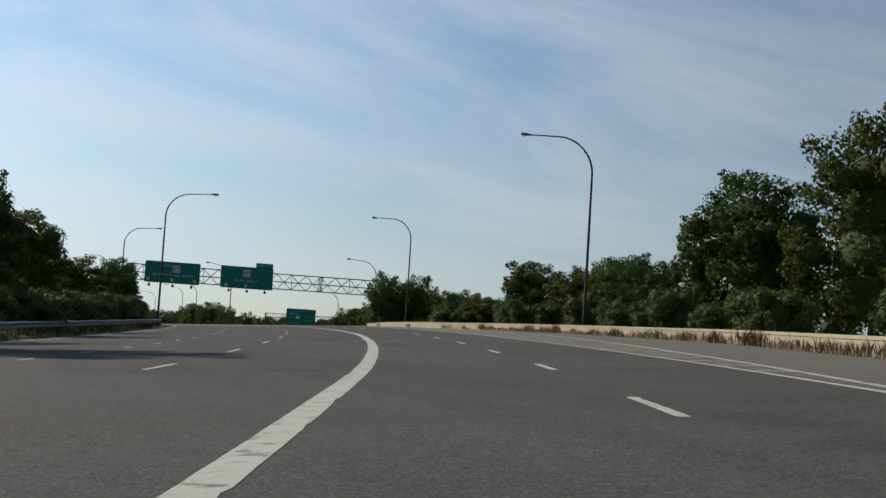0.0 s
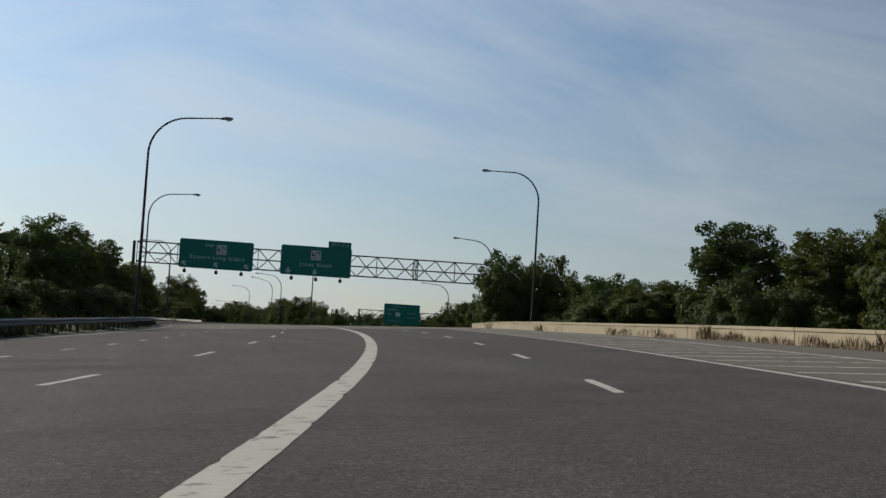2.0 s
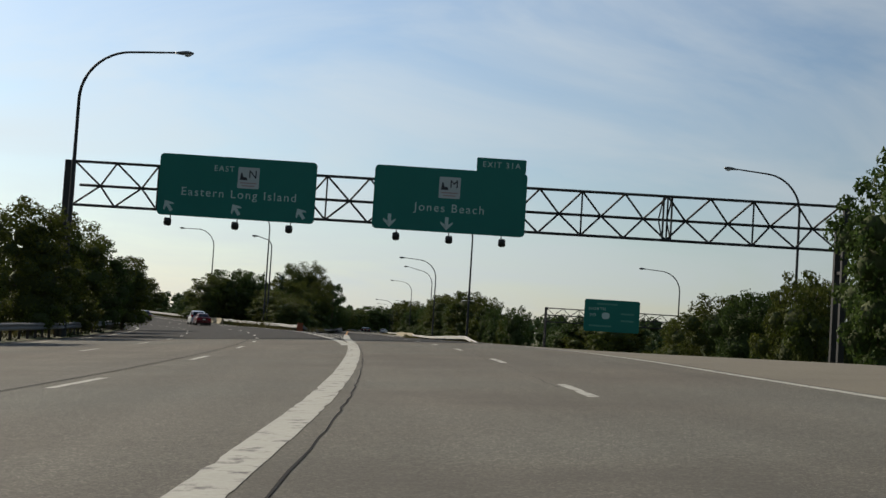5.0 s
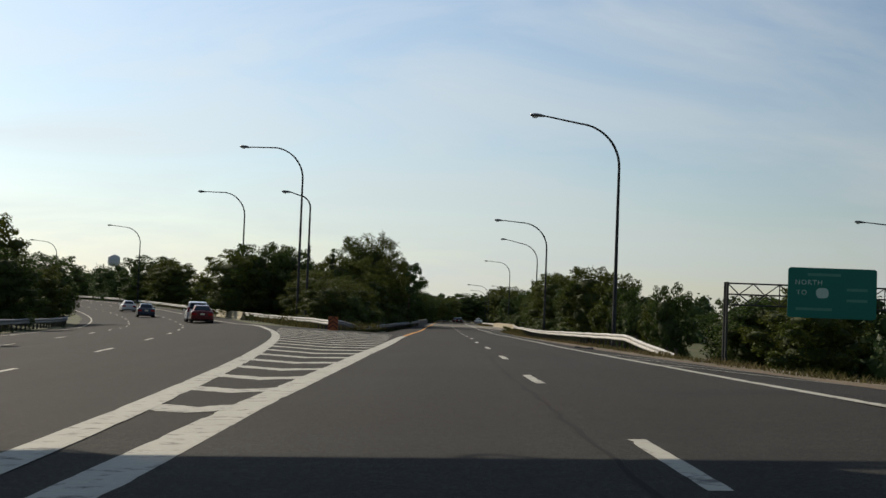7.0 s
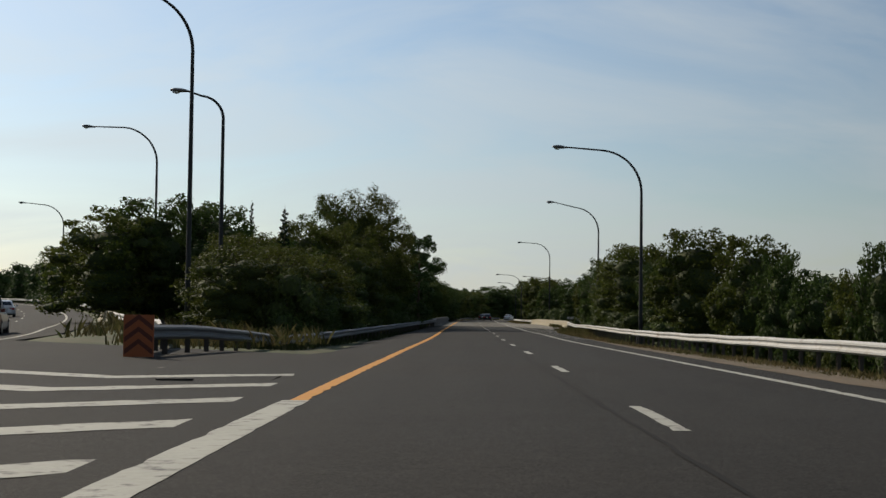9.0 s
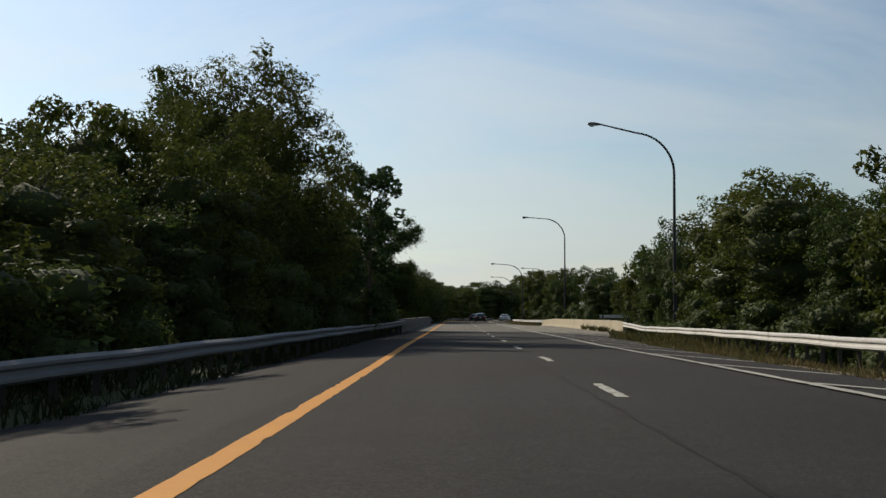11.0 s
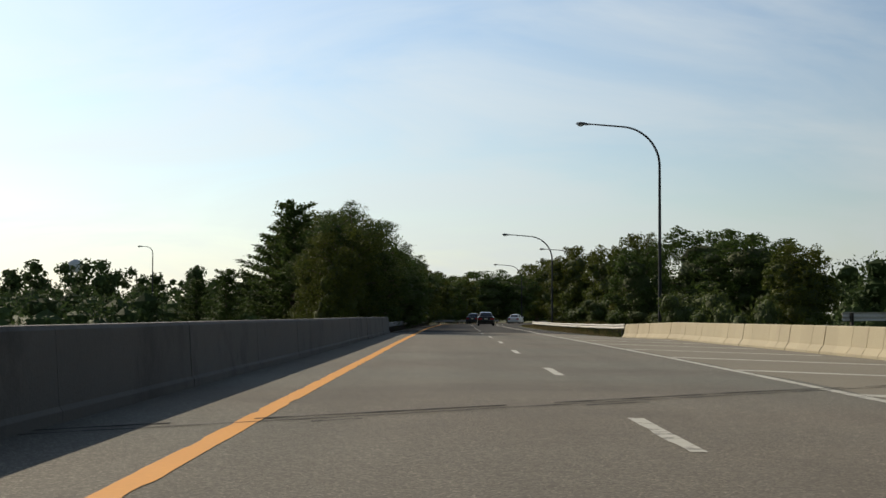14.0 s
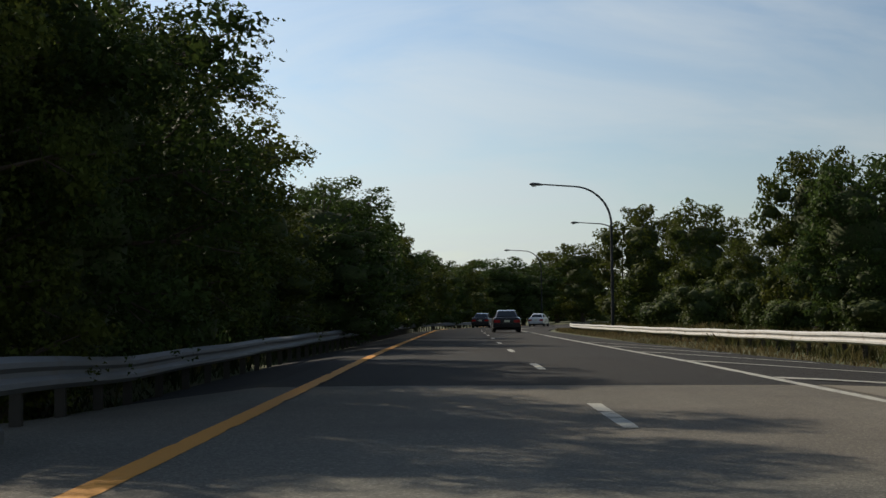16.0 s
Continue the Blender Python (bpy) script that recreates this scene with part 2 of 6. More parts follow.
# grass copy coloured dark, standing in for the shade below rails and trees
SHADE_GRASS = material("low shade-darkened undergrowth", (0.026, 0.036, 0.013), 0.8, vary=0.3, scale=0.4, island=0.4, translucent=0.12)
STRAW = material("dry brown verge grass", (0.19, 0.135, 0.066), 0.8, vary=0.3, scale=0.4, island=0.45, translucent=0.15, hue=(0.11, 0.105, 0.04), hue_scale=0.3)
FAR_LEAF = material("far woodland leaves", (0.052, 0.080, 0.028), 0.7, vary=0.3, scale=0.08, island=0.4, translucent=0.2)
GRASS_GROUND = material("rough grass and earth", (0.055, 0.068, 0.022), 0.95, vary=0.3, scale=0.3, fine=0.2, fine_scale=6, stain=(0.11, 0.085, 0.05), stain_scale=0.35, stain_at=(0.5, 0.72), bump=0.6, bump_scale=12)
GRASS_BLADE = material("tall grass blades", (0.058, 0.074, 0.022), 0.7, vary=0.25, scale=0.3, island=0.4, translucent=0.18, hue=(0.135, 0.105, 0.045), hue_scale=0.3)
DRY_WEED = material("dry reddish weeds", (0.12, 0.062, 0.04), 0.8, vary=0.3, scale=0.5, island=0.5, translucent=0.2, hue=(0.09, 0.075, 0.035), hue_scale=0.4)
TYRE = material("tyre rubber", (0.02, 0.02, 0.021), 0.85, vary=0.1)
RIM = material("wheel alloy", (0.45, 0.46, 0.47), 0.35, 0.8, vary=0.05)
CAR_GLASS = material("dark car glass", (0.02, 0.025, 0.028), 0.08, vary=0.0, fine=0.0)
TAIL_RED = material("red tail lamp lens", (0.35, 0.012, 0.012), 0.25, vary=0.05)
PLATE = material("number plate face", (0.60, 0.58, 0.45), 0.5, vary=0.05)
TOWER_PAINT = material("pale water tower paint", (0.42, 0.46, 0.50), 0.6, vary=0.1, scale=0.1)


def paint(name, color, metal=0.2):
    m = material(name, color, 0.3, metal, vary=0.04, fine=0.02)
    m.node_tree.nodes["Principled BSDF"].inputs["Coat Weight"].default_value = 0.6
    return m


# ---------------------------------------------------------------- mesh helpers
class Shape:
    """Vertices and faces that are gathered into one mesh."""

    def __init__(self):
        self.v, self.f = [], []

    def add(self, verts, faces):
        o = len(self.v)
        self.v.extend(tuple(p) for p in verts)
        self.f.extend(tuple(o + i for i in f) for f in faces)
        return self

    def box(self, lo, hi, m=None, bevel=0.0):
        (x0, y0, z0), (x1, y1, z1) = lo, hi
        if bevel:
            c = min(bevel, 0.45 * min(x1 - x0, y1 - y0))
            ring = [(x0 + c, y0), (x1 - c, y0), (x1, y0 + c), (x1, y1 - c), (x1 - c, y1), (x0 + c, y1), (x0, y1 - c), (x0, y0 + c)]
            verts = [(x, y, z) for z in (z0, z1) for x, y in ring]
            faces = [tuple(range(7, -1, -1)), tuple(range(8, 16))] + [(i, (i + 1) % 8, 8 + (i + 1) % 8, 8 + i) for i in range(8)]
        else:
            verts = [(x, y, z) for z in (z0, z1) for y in (y0, y1) for x in (x0, x1)]
            faces = [(0, 2, 3, 1), (4, 5, 7, 6), (0, 1, 5, 4), (2, 6, 7, 3), (0, 4, 6, 2), (1, 3, 7, 5)]
        if m is not None:
            verts = [tuple(m @ Vector(p)) for p in verts]
        return self.add(verts, faces)

    def tube(self, path, radii, n=8, caps=True):
        path = [Vector(p) for p in path]
        if not isinstance(radii, (list, tuple)):
            radii = [radii] * len(path)
        rings, up = [], None
        for i, p in enumerate(path):
            d = (path[min(i + 1, len(path) - 1)] - path[max(i - 1, 0)]).normalized()
            if up is None:
                up = Vector((0, 0, 1)) if abs(d.z) < 0.9 else Vector((1, 0, 0))
            a = d.cross(up).normalized()
            up = a.cross(d).normalized()
            rings.append([p + (a * math.cos(2 * math.pi * k / n) + up * math.sin(2 * math.pi * k / n)) * radii[i] for k in range(n)])
        verts = [q for r in rings for q in r]
        faces = [(i * n + k, i * n + (k + 1) % n, (i + 1) * n + (k + 1) % n, (i + 1) * n + k) for i in range(len(path) - 1) for k in range(n)]
        if caps:
            faces += [tuple(range(n - 1, -1, -1)), tuple((len(path) - 1) * n + k for k in range(n))]
        return self.add(verts, faces)

    def sweep(self, sections, closed=True, caps=True):
        """Joins equal cross-sections (lists of points) into a skin."""
        n = len(sections[0])
        verts = [p for s in sections for p in s]
        last = n if closed else n - 1
        faces = [(i * n + k, i * n + (k + 1) % n, (i + 1) * n + (k + 1) % n, (i + 1) * n + k) for i in range(len(sections) - 1) for k in range(last)]
        if caps and closed:
            faces += [tuple(range(n - 1, -1, -1)), tuple((len(sections) - 1) * n + k for k in range(n))]
        return self.add(verts, faces)

    def mesh(self, name, mat, smooth=False):
        me = bpy.data.meshes.new(name)
        me.from_pydata(self.v, [], self.f)
        me.materials.append(mat)
        if smooth:
            me.polygons.foreach_set("use_smooth", [True] * len(me.polygons))
        me.update()
        return me


def part(name, shape, mat, parent=None, label="", smooth=False, at=None):
    """Links a shape (or a finished mesh) as one mesh object, under its thing where there is one."""
    ob = new(name, shape.mesh(name, mat, smooth) if isinstance(shape, Shape) else shape)
    if parent:
        ob.parent = parent
    if at is not None:
        ob.matrix_basis = at
    return tagged(ob, label)


def thing(name, label, category, m=None, group="", kind=""):
    ob = new(name)
    ob.empty_display_size = 0.3
    if m is not None:
        ob.matrix_basis = m
    return tagged(ob, label, category, group, kind)


def pydata(name, verts, faces, mat, smooth=False):
    """A mesh from arrays; faces may mix three and four corners."""
    verts = np.asarray(verts, np.float32)
    sizes = np.array([len(f) for f in faces], np.int32)
    loops = np.fromiter(itertools.chain.from_iterable(faces), np.int32)
    me = bpy.data.meshes.new(name)
    me.vertices.add(len(verts))
    me.vertices.foreach_set("co", verts.ravel())
    me.loops.add(len(loops))
    me.loops.foreach_set("vertex_index", loops)
    me.polygons.add(len(sizes))
    me.polygons.foreach_set("loop_start", np.concatenate([[0], np.cumsum(sizes)[:-1]]).astype(np.int32))
    me.polygons.foreach_set("use_smooth", np.full(len(sizes), smooth))
    me.materials.append(mat)
    me.update(calc_edges=True)
    me.validate()
    return me


# ---------------------------------------------------------------- the lie of the roads
REF_Y = [*range(12, 461, 8), 463]
REF_X = [2.359, 4.772, 7.116, 9.362, 11.497, 13.526, 15.448, 17.262, 18.963, 20.544, 22.005, 23.354, 24.599, 25.743, 26.790, 27.741, 28.591, 29.334, 29.967, 30.488, 30.899, 31.207, 31.432, 31.592, 31.701, 31.773, 31.819, 31.845, 31.851, 31.833, 31.793, 31.737, 31.679, 31.628, 31.594, 31.578, 31.578, 31.590, 31.609, 31.631, 31.655, 31.679, 31.705, 31.733, 31.763, 31.797, 31.835, 31.879, 31.931, 31.993, 32.067, 32.152, 32.247, 32.342, 32.424, 32.493, 32.547, 32.566]
REF_Z = [-0.16, 0.01, 0.18, 0.35, 0.51, 0.68, 0.84, 0.99, 1.14, 1.28, 1.40, 1.52, 1.64, 1.74, 1.84, 1.93, 2.01, 2.09, 2.16, 2.22, 2.26, 2.30, 2.31, 2.31, 2.29, 2.26, 2.22, 2.17, 2.12, 2.07, 2.02, 1.96, 1.91, 1.85, 1.79, 1.72, 1.66, 1.59, 1.52, 1.46, 1.41, 1.37, 1.33, 1.29, 1.26, 1.21, 1.17, 1.13, 1.08, 1.04, 1.00, 0.97, 0.95, 0.92, 0.90, 0.88, 0.85, 0.84]

GRID = np.arange(-160.0, 901.0, 1.0)


def smooth(a, n=9):
    k = np.hanning(n + 2)[1:-1]
    return np.convolve(np.pad(a, n // 2, "reflect", reflect_type="odd"), k / k.sum(), "valid")


def lay_line():
    x, z = np.interp(GRID, REF_Y, REF_X), np.interp(GRID, REF_Y, REF_Z)
    back = np.maximum(REF_Y[0] - GRID, 0)
    x -= 0.304 * back + 0.00074 * back ** 2
    z -= 0.021 * back
    on = np.maximum(GRID - REF_Y[-1], 0)
    bend = np.maximum(GRID - 565, 0)
    x += 0.010 * on + 0.006 * np.maximum(GRID - 500, 0) + np.minimum(bend, 90) ** 2 / 500 + np.maximum(bend - 90, 0) * 0.36
    z -= 0.003 * on + 0.0022 * np.maximum(GRID - 490, 0)
    return smooth(x), smooth(z)


RAMP_X, RAMP_Z = lay_line()
BANK_Y, BANK = [150, 180, 222, 250, 290, 320, 400, 463, 520], [3.62, 3.0, 1.9, 1.0, 0.5, 0.15, -0.1, -0.55, -0.6]
FORK = 171.0


def lay_main():
    away = np.maximum(GRID - FORK, 0)
    x = np.where(GRID > 470, np.interp(470, GRID, RAMP_X) + 0.01 * (GRID - 470), RAMP_X) - 0.00074 * np.minimum(away, 400) ** 2 - 0.592 * np.maximum(away - 400, 0)
    z = RAMP_Z.copy()
    for i in range(int(226 - GRID[0]), len(GRID)):
        z[i] = z[i - 1] - 0.0012
    z += np.interp(GRID, [255, 290, 306, 320, 340, 366, 400, 450, 520, 640], [0, -0.2, -0.38, -0.42, -0.34, -0.22, 0.1, 0.7, 1.2, 1.2])
    return x, smooth(z, 41)


MAIN_X, MAIN_Z = lay_main()


def place(line, u, y, h=0.0):
    """The point of a road's surface that lies u metres to the right of its line at y, raised by h."""
    xs, zs = (RAMP_X, RAMP_Z) if line == "ramp" else (MAIN_X, MAIN_Z)
    x, z = np.interp(y, GRID, xs), np.interp(y, GRID, zs)
    m = (np.interp(y + 2, GRID, xs) - np.interp(y - 2, GRID, xs)) / 4
    c = 1 / math.sqrt(1 + m * m)
    if line == "ramp":
        b = np.interp(y, BANK_Y, BANK)
        dz = u * math.tan(radians(b))
        if u > 4.8:                       # the verge side falls away
            fall = np.interp(y, [165, 235, 400, 415, 470, 490], [0.0, 0.07, 0.07, 0.012, 0.012, 0.06])
            dz -= (u - 4.8) * fall
        if u < -2.4:                      # so does the left shoulder, but not on the bridge
            dz += (u + 2.4) * np.interp(y, [296, 310, 395, 404, 473, 480], [0.0, 0.13, 0.13, 0.0, 0.0, 0.13])
    else:
        b = np.interp(y, [FORK, 240], [3.62, 3.3])
        dz = u * math.tan(radians(b))
    return Vector((x + u * c, y - u * m * c, z + dz + h))


def heading(line, y):
    """Degrees to the left of +y in which the road runs."""
    xs = RAMP_X if line == "ramp" else MAIN_X
    return -math.degrees(math.atan((np.interp(y + 2, GRID, xs) - np.interp(y - 2, GRID, xs)) / 4))


def ribbon(name, line, y0, y1, left, right, mat, h=0.0, step=3.0, thick=0.0, cols=4):
    """A strip along a road, between two offsets, each a number or a function of y."""
    n = max(2, int(math.ceil((y1 - y0) / step)) + 1)
    sh = Shape()
    rows = []
    for i in range(n):
        y = y0 + (y1 - y0) * i / (n - 1)
        a = left(y) if callable(left) else left
        b = right(y) if callable(right) else right
        rows.append([place(line, a + (b - a) * k / cols, y, h) for k in range(cols + 1)])
    if thick:
        rows = [r + [p - Vector((0, 0, thick)) for p in reversed(r)] for r in rows]
        sh.sweep(rows)
    else:
        verts = [p for r in rows for p in r]
        w = cols + 1
        sh.add(verts, [(i * w + k, i * w + k + 1, (i + 1) * w + k + 1, (i + 1) * w + k) for i in range(n - 1) for k in range(cols)])
    return sh


# ---------------------------------------------------------------- paving
def curve_of(ys, us):
    return lambda y: float(np.interp(y, ys, us))


RIGHT_EDGE = curve_of([40, 57, 111, 122, 134, 165, 185, 215, 236, 300, 345, 372, 385, 402, 410, 470, 490, 505, 530, 900],
                      [10.4, 11.5, 10.8, 9.7, 9.0, 9.2, 11.5, 10.5, 7.3, 7.2, 7.0, 7.4, 8.2, 9.8, 10.4, 9.9, 9.6, 8.6, 7.0, 6.0])
LEFT_EDGE = curve_of([-160, 178, 200, 223, 260, 285, 300, 330, 370], [-1.1, -1.1, -1.6, -2.1, -2.1, -2.6, -4.0, -4.9, -4.3])
MAIN_LEFT = curve_of([-160, 90, 150, 230, 260, 300, 900], [-16.0, -15.0, -13.6, -13.6, -13.2, -12.9, -12.9])
SEAMS = [-160, 152.5, 213.0, 407.5, 481.0, 900]
for i, (a, b) in enumerate(zip(SEAMS, SEAMS[1:])):
    mat = ROAD_CONCRETE if i % 2 else (OLD_ASPHALT if i > 1 else ASPHALT)
    kind = "pale concrete" if i % 2 else "dark asphalt"
    tagged(part("road", ribbon("road", "ramp", a, b, LEFT_EDGE, RIGHT_EDGE, mat, thick=0.18, cols=8), mat), f"{kind} carriageway with worn lane markings", "road", kind="structure")
for i, (a, b) in enumerate(((-160, 152.5), (152.5, 213.0), (213.0, 640.0))):
    mat = (ASPHALT, ROAD_CONCRETE, OLD_ASPHALT)[i]
    tagged(part("road", ribbon("road", "main", a, b, MAIN_LEFT, -1.1 if i < 2 else curve_of([213, 275, 300], [-1.1, -0.9, 0.6]), mat, thick=0.18, cols=6), mat),
           ("pale concrete" if i == 1 else "dark asphalt") + " main carriageway bending away", "road", kind="structure")


def gore(y0, y1, mat, h=0.0, thick=0.18):
    """The paving between the two roads where they part."""
    rows = []
    n = int((y1 - y0) / 3) + 1
    for i in range(n + 1):
        y = y0 + (y1 - y0) * i / n
        a, b = place("main", -1.1 if y < 213 else float(np.interp(y, [213, 275, 300], [-1.1, -0.9, 0.6])), y, h), place("ramp", LEFT_EDGE(y), y, h)
        rows.append([a.lerp(b, k / 5) for k in range(6)])
    rows = [r + [p - Vector((0, 0, thick)) for p in reversed(r)] for r in rows]
    return Shape().sweep(rows)


tagged(part("road", gore(178, 213, ROAD_CONCRETE), ROAD_CONCRETE), "concrete wedge of paving between two parting roads", "road", kind="structure")
tagged(part("road", gore(213, 301, OLD_ASPHALT), OLD_ASPHALT), "asphalt wedge of paving between two parting roads", "road", kind="structure")


def cross_at(y):
    """The ground's section at y: pairs of x and z from far left to far right."""
    ml, rr = place("main", MAIN_LEFT(y), y), place("ramp", RIGHT_EDGE(y), y)
    mr, rl = place("main", float(np.interp(y, [213, 275, 300], [-1.1, -0.9, 0.6])), y), place("ramp", LEFT_EDGE(y), y)
    apart = float(np.interp(y, [292, 304], [0, 1]))
    hollow = float(np.interp(y, [392, 408, 472, 486], [0, 1, 1, 0]))        # where the road runs on a bridge
    low = float(np.interp(y, [165, 225, 340, 385], [0, 1, 1, 0]))           # the lower road on the far side
    mound = float(np.interp(y, [-40, 60, 190, 240], [0.6, 1.0, 1.6, 0.5]))
    pts = [(ml.x - 2500, ml.z - 3), (ml.x - 70, ml.z + 0.5), (ml.x - 22, ml.z + mound), (ml.x - 7, ml.z + mound * 0.7), (ml.x - 1.0, ml.z + 0.05), (ml.x + 0.3, ml.z - 0.03), (ml.x + 0.9, ml.z - 0.24)]
    sink = -0.24
    pts += [(mr.x - 0.9, mr.z + sink), (mr.x - 0.1, mr.z + sink + apart * 0.21)]
    gap = max(rl.x - mr.x, 0.6)
    for k in (0.12, 0.35, 0.65, 0.88):
        z = mr.z + (rl.z - mr.z) * k + sink + apart * (0.27 - (3.6 * hollow if k > 0.3 else 0) * (0.6 if k > 0.8 else 1))
        pts.append((mr.x + gap * k, z))
    pts += [(mr.x + gap - 0.5, rl.z + sink + apart * 0.26 - 2.0 * hollow * apart), (mr.x + gap + 0.15, rl.z + sink + 0.21 * apart), (mr.x + gap + 0.7, rl.z - 0.26)]
    pts += [(rr.x - 0.9, rr.z - 0.25), (rr.x - 0.05, rr.z - 0.03), (rr.x + 1.3, rr.z - 0.02 - 0.15 * low), (rr.x + 3.4, rr.z + 0.1 - 2.2 * low - 2.0 * hollow), (rr.x + 8, rr.z + 0.3 - 4.6 * low - 3.0 * hollow), (rr.x + 30, rr.z + 0.6 - 5.0 * low - 3.0 * hollow), (rr.x + 80, rr.z - 1.5 * low), (rr.x + 2500, rr.z - 3)]
    for i in range(1, len(pts)):
        pts[i] = (max(pts[i][0], pts[i - 1][0] + 0.01), pts[i][1])
    return pts


def ground_sheet():
    ys = [-2600.0, -400.0] + list(np.arange(-160, 640.1, 4.0)) + [900.0, 3200.0]
    verts = []
    for y in ys:
        for x, z in cross_at(min(max(y, -155), 636)):
            wob = 0.12 * noise.noise((x * 0.15, y * 0.15, 0)) if y < 700 else 0
            verts.append((x, y, z + min(wob, 0.0)))
    w = len(verts) // len(ys)
    return pydata("ground", verts, [(i * w + k, i * w + k + 1, (i + 1) * w + k + 1, (i + 1) * w + k) for i in range(len(ys) - 1) for k in range(w - 1)], GRASS_GROUND, True)


ground = tagged(new("ground", ground_sheet()), "rough grassy ground with bare earthy patches", "ground", kind="structure")

# the lower road that leaves on the right
sh = Shape()
rows = []
for i in range(30):
    y = 222 + i * 6.0
    x, z = 52.5 + 0.00022 * (y - 222) ** 2, np.interp(y, [222, 260, 400], [-1.6, -2.9, -3.0])
    rows.append([Vector((x - 4.5, y, z)), Vector((x + 4.5, y, z)), Vector((x + 4.5, y, z - 0.3)), Vector((x - 4.5, y, z - 0.3))])
tagged(part("road", sh.sweep(rows), ASPHALT), "dark asphalt slip road lying lower", "road", kind="structure")


# ---------------------------------------------------------------- markings
def worn(y, seed):
    """How far a painted edge has crumbled inwards at y."""
    ragged = 0.004 * noise.noise((y * 2.3, seed, 0.0)) + 0.007 * noise.noise((y * 9.0, seed, 2.0))
    bite = max(0.0, noise.noise((y * 1.7, seed, 4.0)) - 0.32) * 0.12
    return ragged + min(bite, 0.025)


def marking(name, line, y0, y1, u, width, mat, h=0.004, step=0.2):
    mid = u if callable(u) else (lambda y: u)
    wide = width if callable(width) else (lambda y: width)
    return ribbon(name, line, y0, y1, lambda y: mid(y) - wide(y) / 2 + worn(y, 1.5), lambda y: mid(y) + wide(y) / 2 - worn(y, 7.5), mat, h, step, cols=1)


THICK = curve_of([-160, 18, 26, 34, 60, 70, 87, 110, 130, 143, 157, 165, 172, 196, 221, 229, 240, 246, 250, 258, 270, 282], [-1.2, -1.16, -1.14, -1.06, -1.05, -1.05, -0.96, -0.97, -0.97, -1.0, -1.03, -1.07, -1.17, -1.55, -1.93, -1.93, -1.91, -1.87, -1.81, -1.77, -1.74, -1.67])
STRIPE_WIDTH = curve_of([-160, 160, 215, 262, 279], [0.31, 0.31, 0.37, 0.37, 0.30])
YELLOW = curve_of([279, 300, 330, 345, 362, 388, 400, 413, 420, 445, 475, 530], [-1.66, -1.55, -1.45, -1.44, -1.51, -1.55, -1.6, -1.67, -1.74, -1.87, -1.87, -2.0])
DASH = curve_of([-160, 30, 62, 74, 100, 120, 142, 157, 168, 190, 229, 241, 254, 266, 277, 300, 337, 350, 361, 373, 386, 396, 406, 417, 430, 441, 454, 465, 475, 488, 530],
                [2.3, 2.3, 2.14, 2.15, 2.2, 2.18, 2.15, 2.05, 1.9, 1.65, 1.35, 1.5, 1.58, 1.63, 1.8, 1.86, 1.86, 1.94, 1.8, 1.82, 1.7, 1.76, 1.7, 1.57, 1.55, 1.46, 1.5, 1.5, 1.36, 1.42, 1.45])
EDGE = curve_of([-160, 20, 40, 60, 75, 152, 172, 190, 228, 243, 257, 270, 288, 338, 350, 364, 378, 395, 408, 422, 437, 450, 463, 478, 492, 530, 900],
                [5.3, 5.5, 5.6, 5.4, 5.27, 5.3, 5.08, 5.2, 4.5, 4.4, 4.38, 4.5, 4.62, 4.7, 4.75, 4.55, 4.72, 4.76, 4.78, 4.62, 4.72, 4.62, 4.6, 4.38, 4.5, 4.4, 4.4])
for label, a, b, mat in (("tan dusty shoulder paving", -150, 152, DUSTY), ("pale dusty shoulder of the concrete stretch", 153, 212.5, PALE_DUST), ("pale dusty shoulder of the bridge", 408, 481, PALE_DUST)):
    tagged(part("shoulder", ribbon("shoulder", "ramp", a, b, lambda y: EDGE(y) + 0.2 + 0.09 * noise.noise((y * 0.25, 3.0, 1.0)), lambda y: max(RIGHT_EDGE(y) - 0.02, EDGE(y) + 0.4), mat, 0.002, 1.0, cols=4), mat), label, "shoulder", kind="structure")
DIRT_EDGE = curve_of([226, 245, 265, 300, 335, 352], [6.6, 5.9, 5.5, 5.9, 6.8, 7.2])
tagged(part("dirt_strip", ribbon("dirt_strip", "ramp", 226, 352, lambda y: DIRT_EDGE(y) + 0.16 * noise.noise((y * 0.5, 8.0, 1.0)) + 0.05 * noise.noise((y * 2.6, 9.0, 1.0)), lambda y: float(np.interp(y, [226, 236, 352], [10.0, 9.0, 7.6])), VERGE_DIRT, 0.006, 0.5, cols=5), VERGE_DIRT), "tan earth and gravel strip beside the paving", "verge", kind="structure")
lines = thing("lane_marking", "worn painted lane markings on the carriageways", "road marking", kind="structure")
part("stripe", marking("stripe", "ramp", -150, 279, THICK, STRIPE_WIDTH, WHITE_PAINT), WHITE_PAINT, lines, "wide white stripe")
part("stripe", marking("stripe", "ramp", 279, 640, YELLOW, 0.19, YELLOW_PAINT), YELLOW_PAINT, lines, "yellow edge stripe")
part("stripe", marking("stripe", "ramp", -150, 640, EDGE, 0.16, WHITE_PAINT), WHITE_PAINT, lines, "white edge stripe")
part("stripe", marking("stripe", "main", 300, 630, curve_of([300, 330], [-0.1, -1.2]), 0.16, WHITE_PAINT), WHITE_PAINT, lines)
part("stripe", marking("stripe", "main", -150, 630, lambda y: MAIN_LEFT(y) + 1.1, 0.15, WHITE_PAINT), WHITE_PAINT, lines)
SECOND = curve_of([18, 29, 42, 73, 105, 118, 135, 170], [5.35, 6.0, 6.8, 8.35, 8.75, 8.9, 8.3, 8.4])
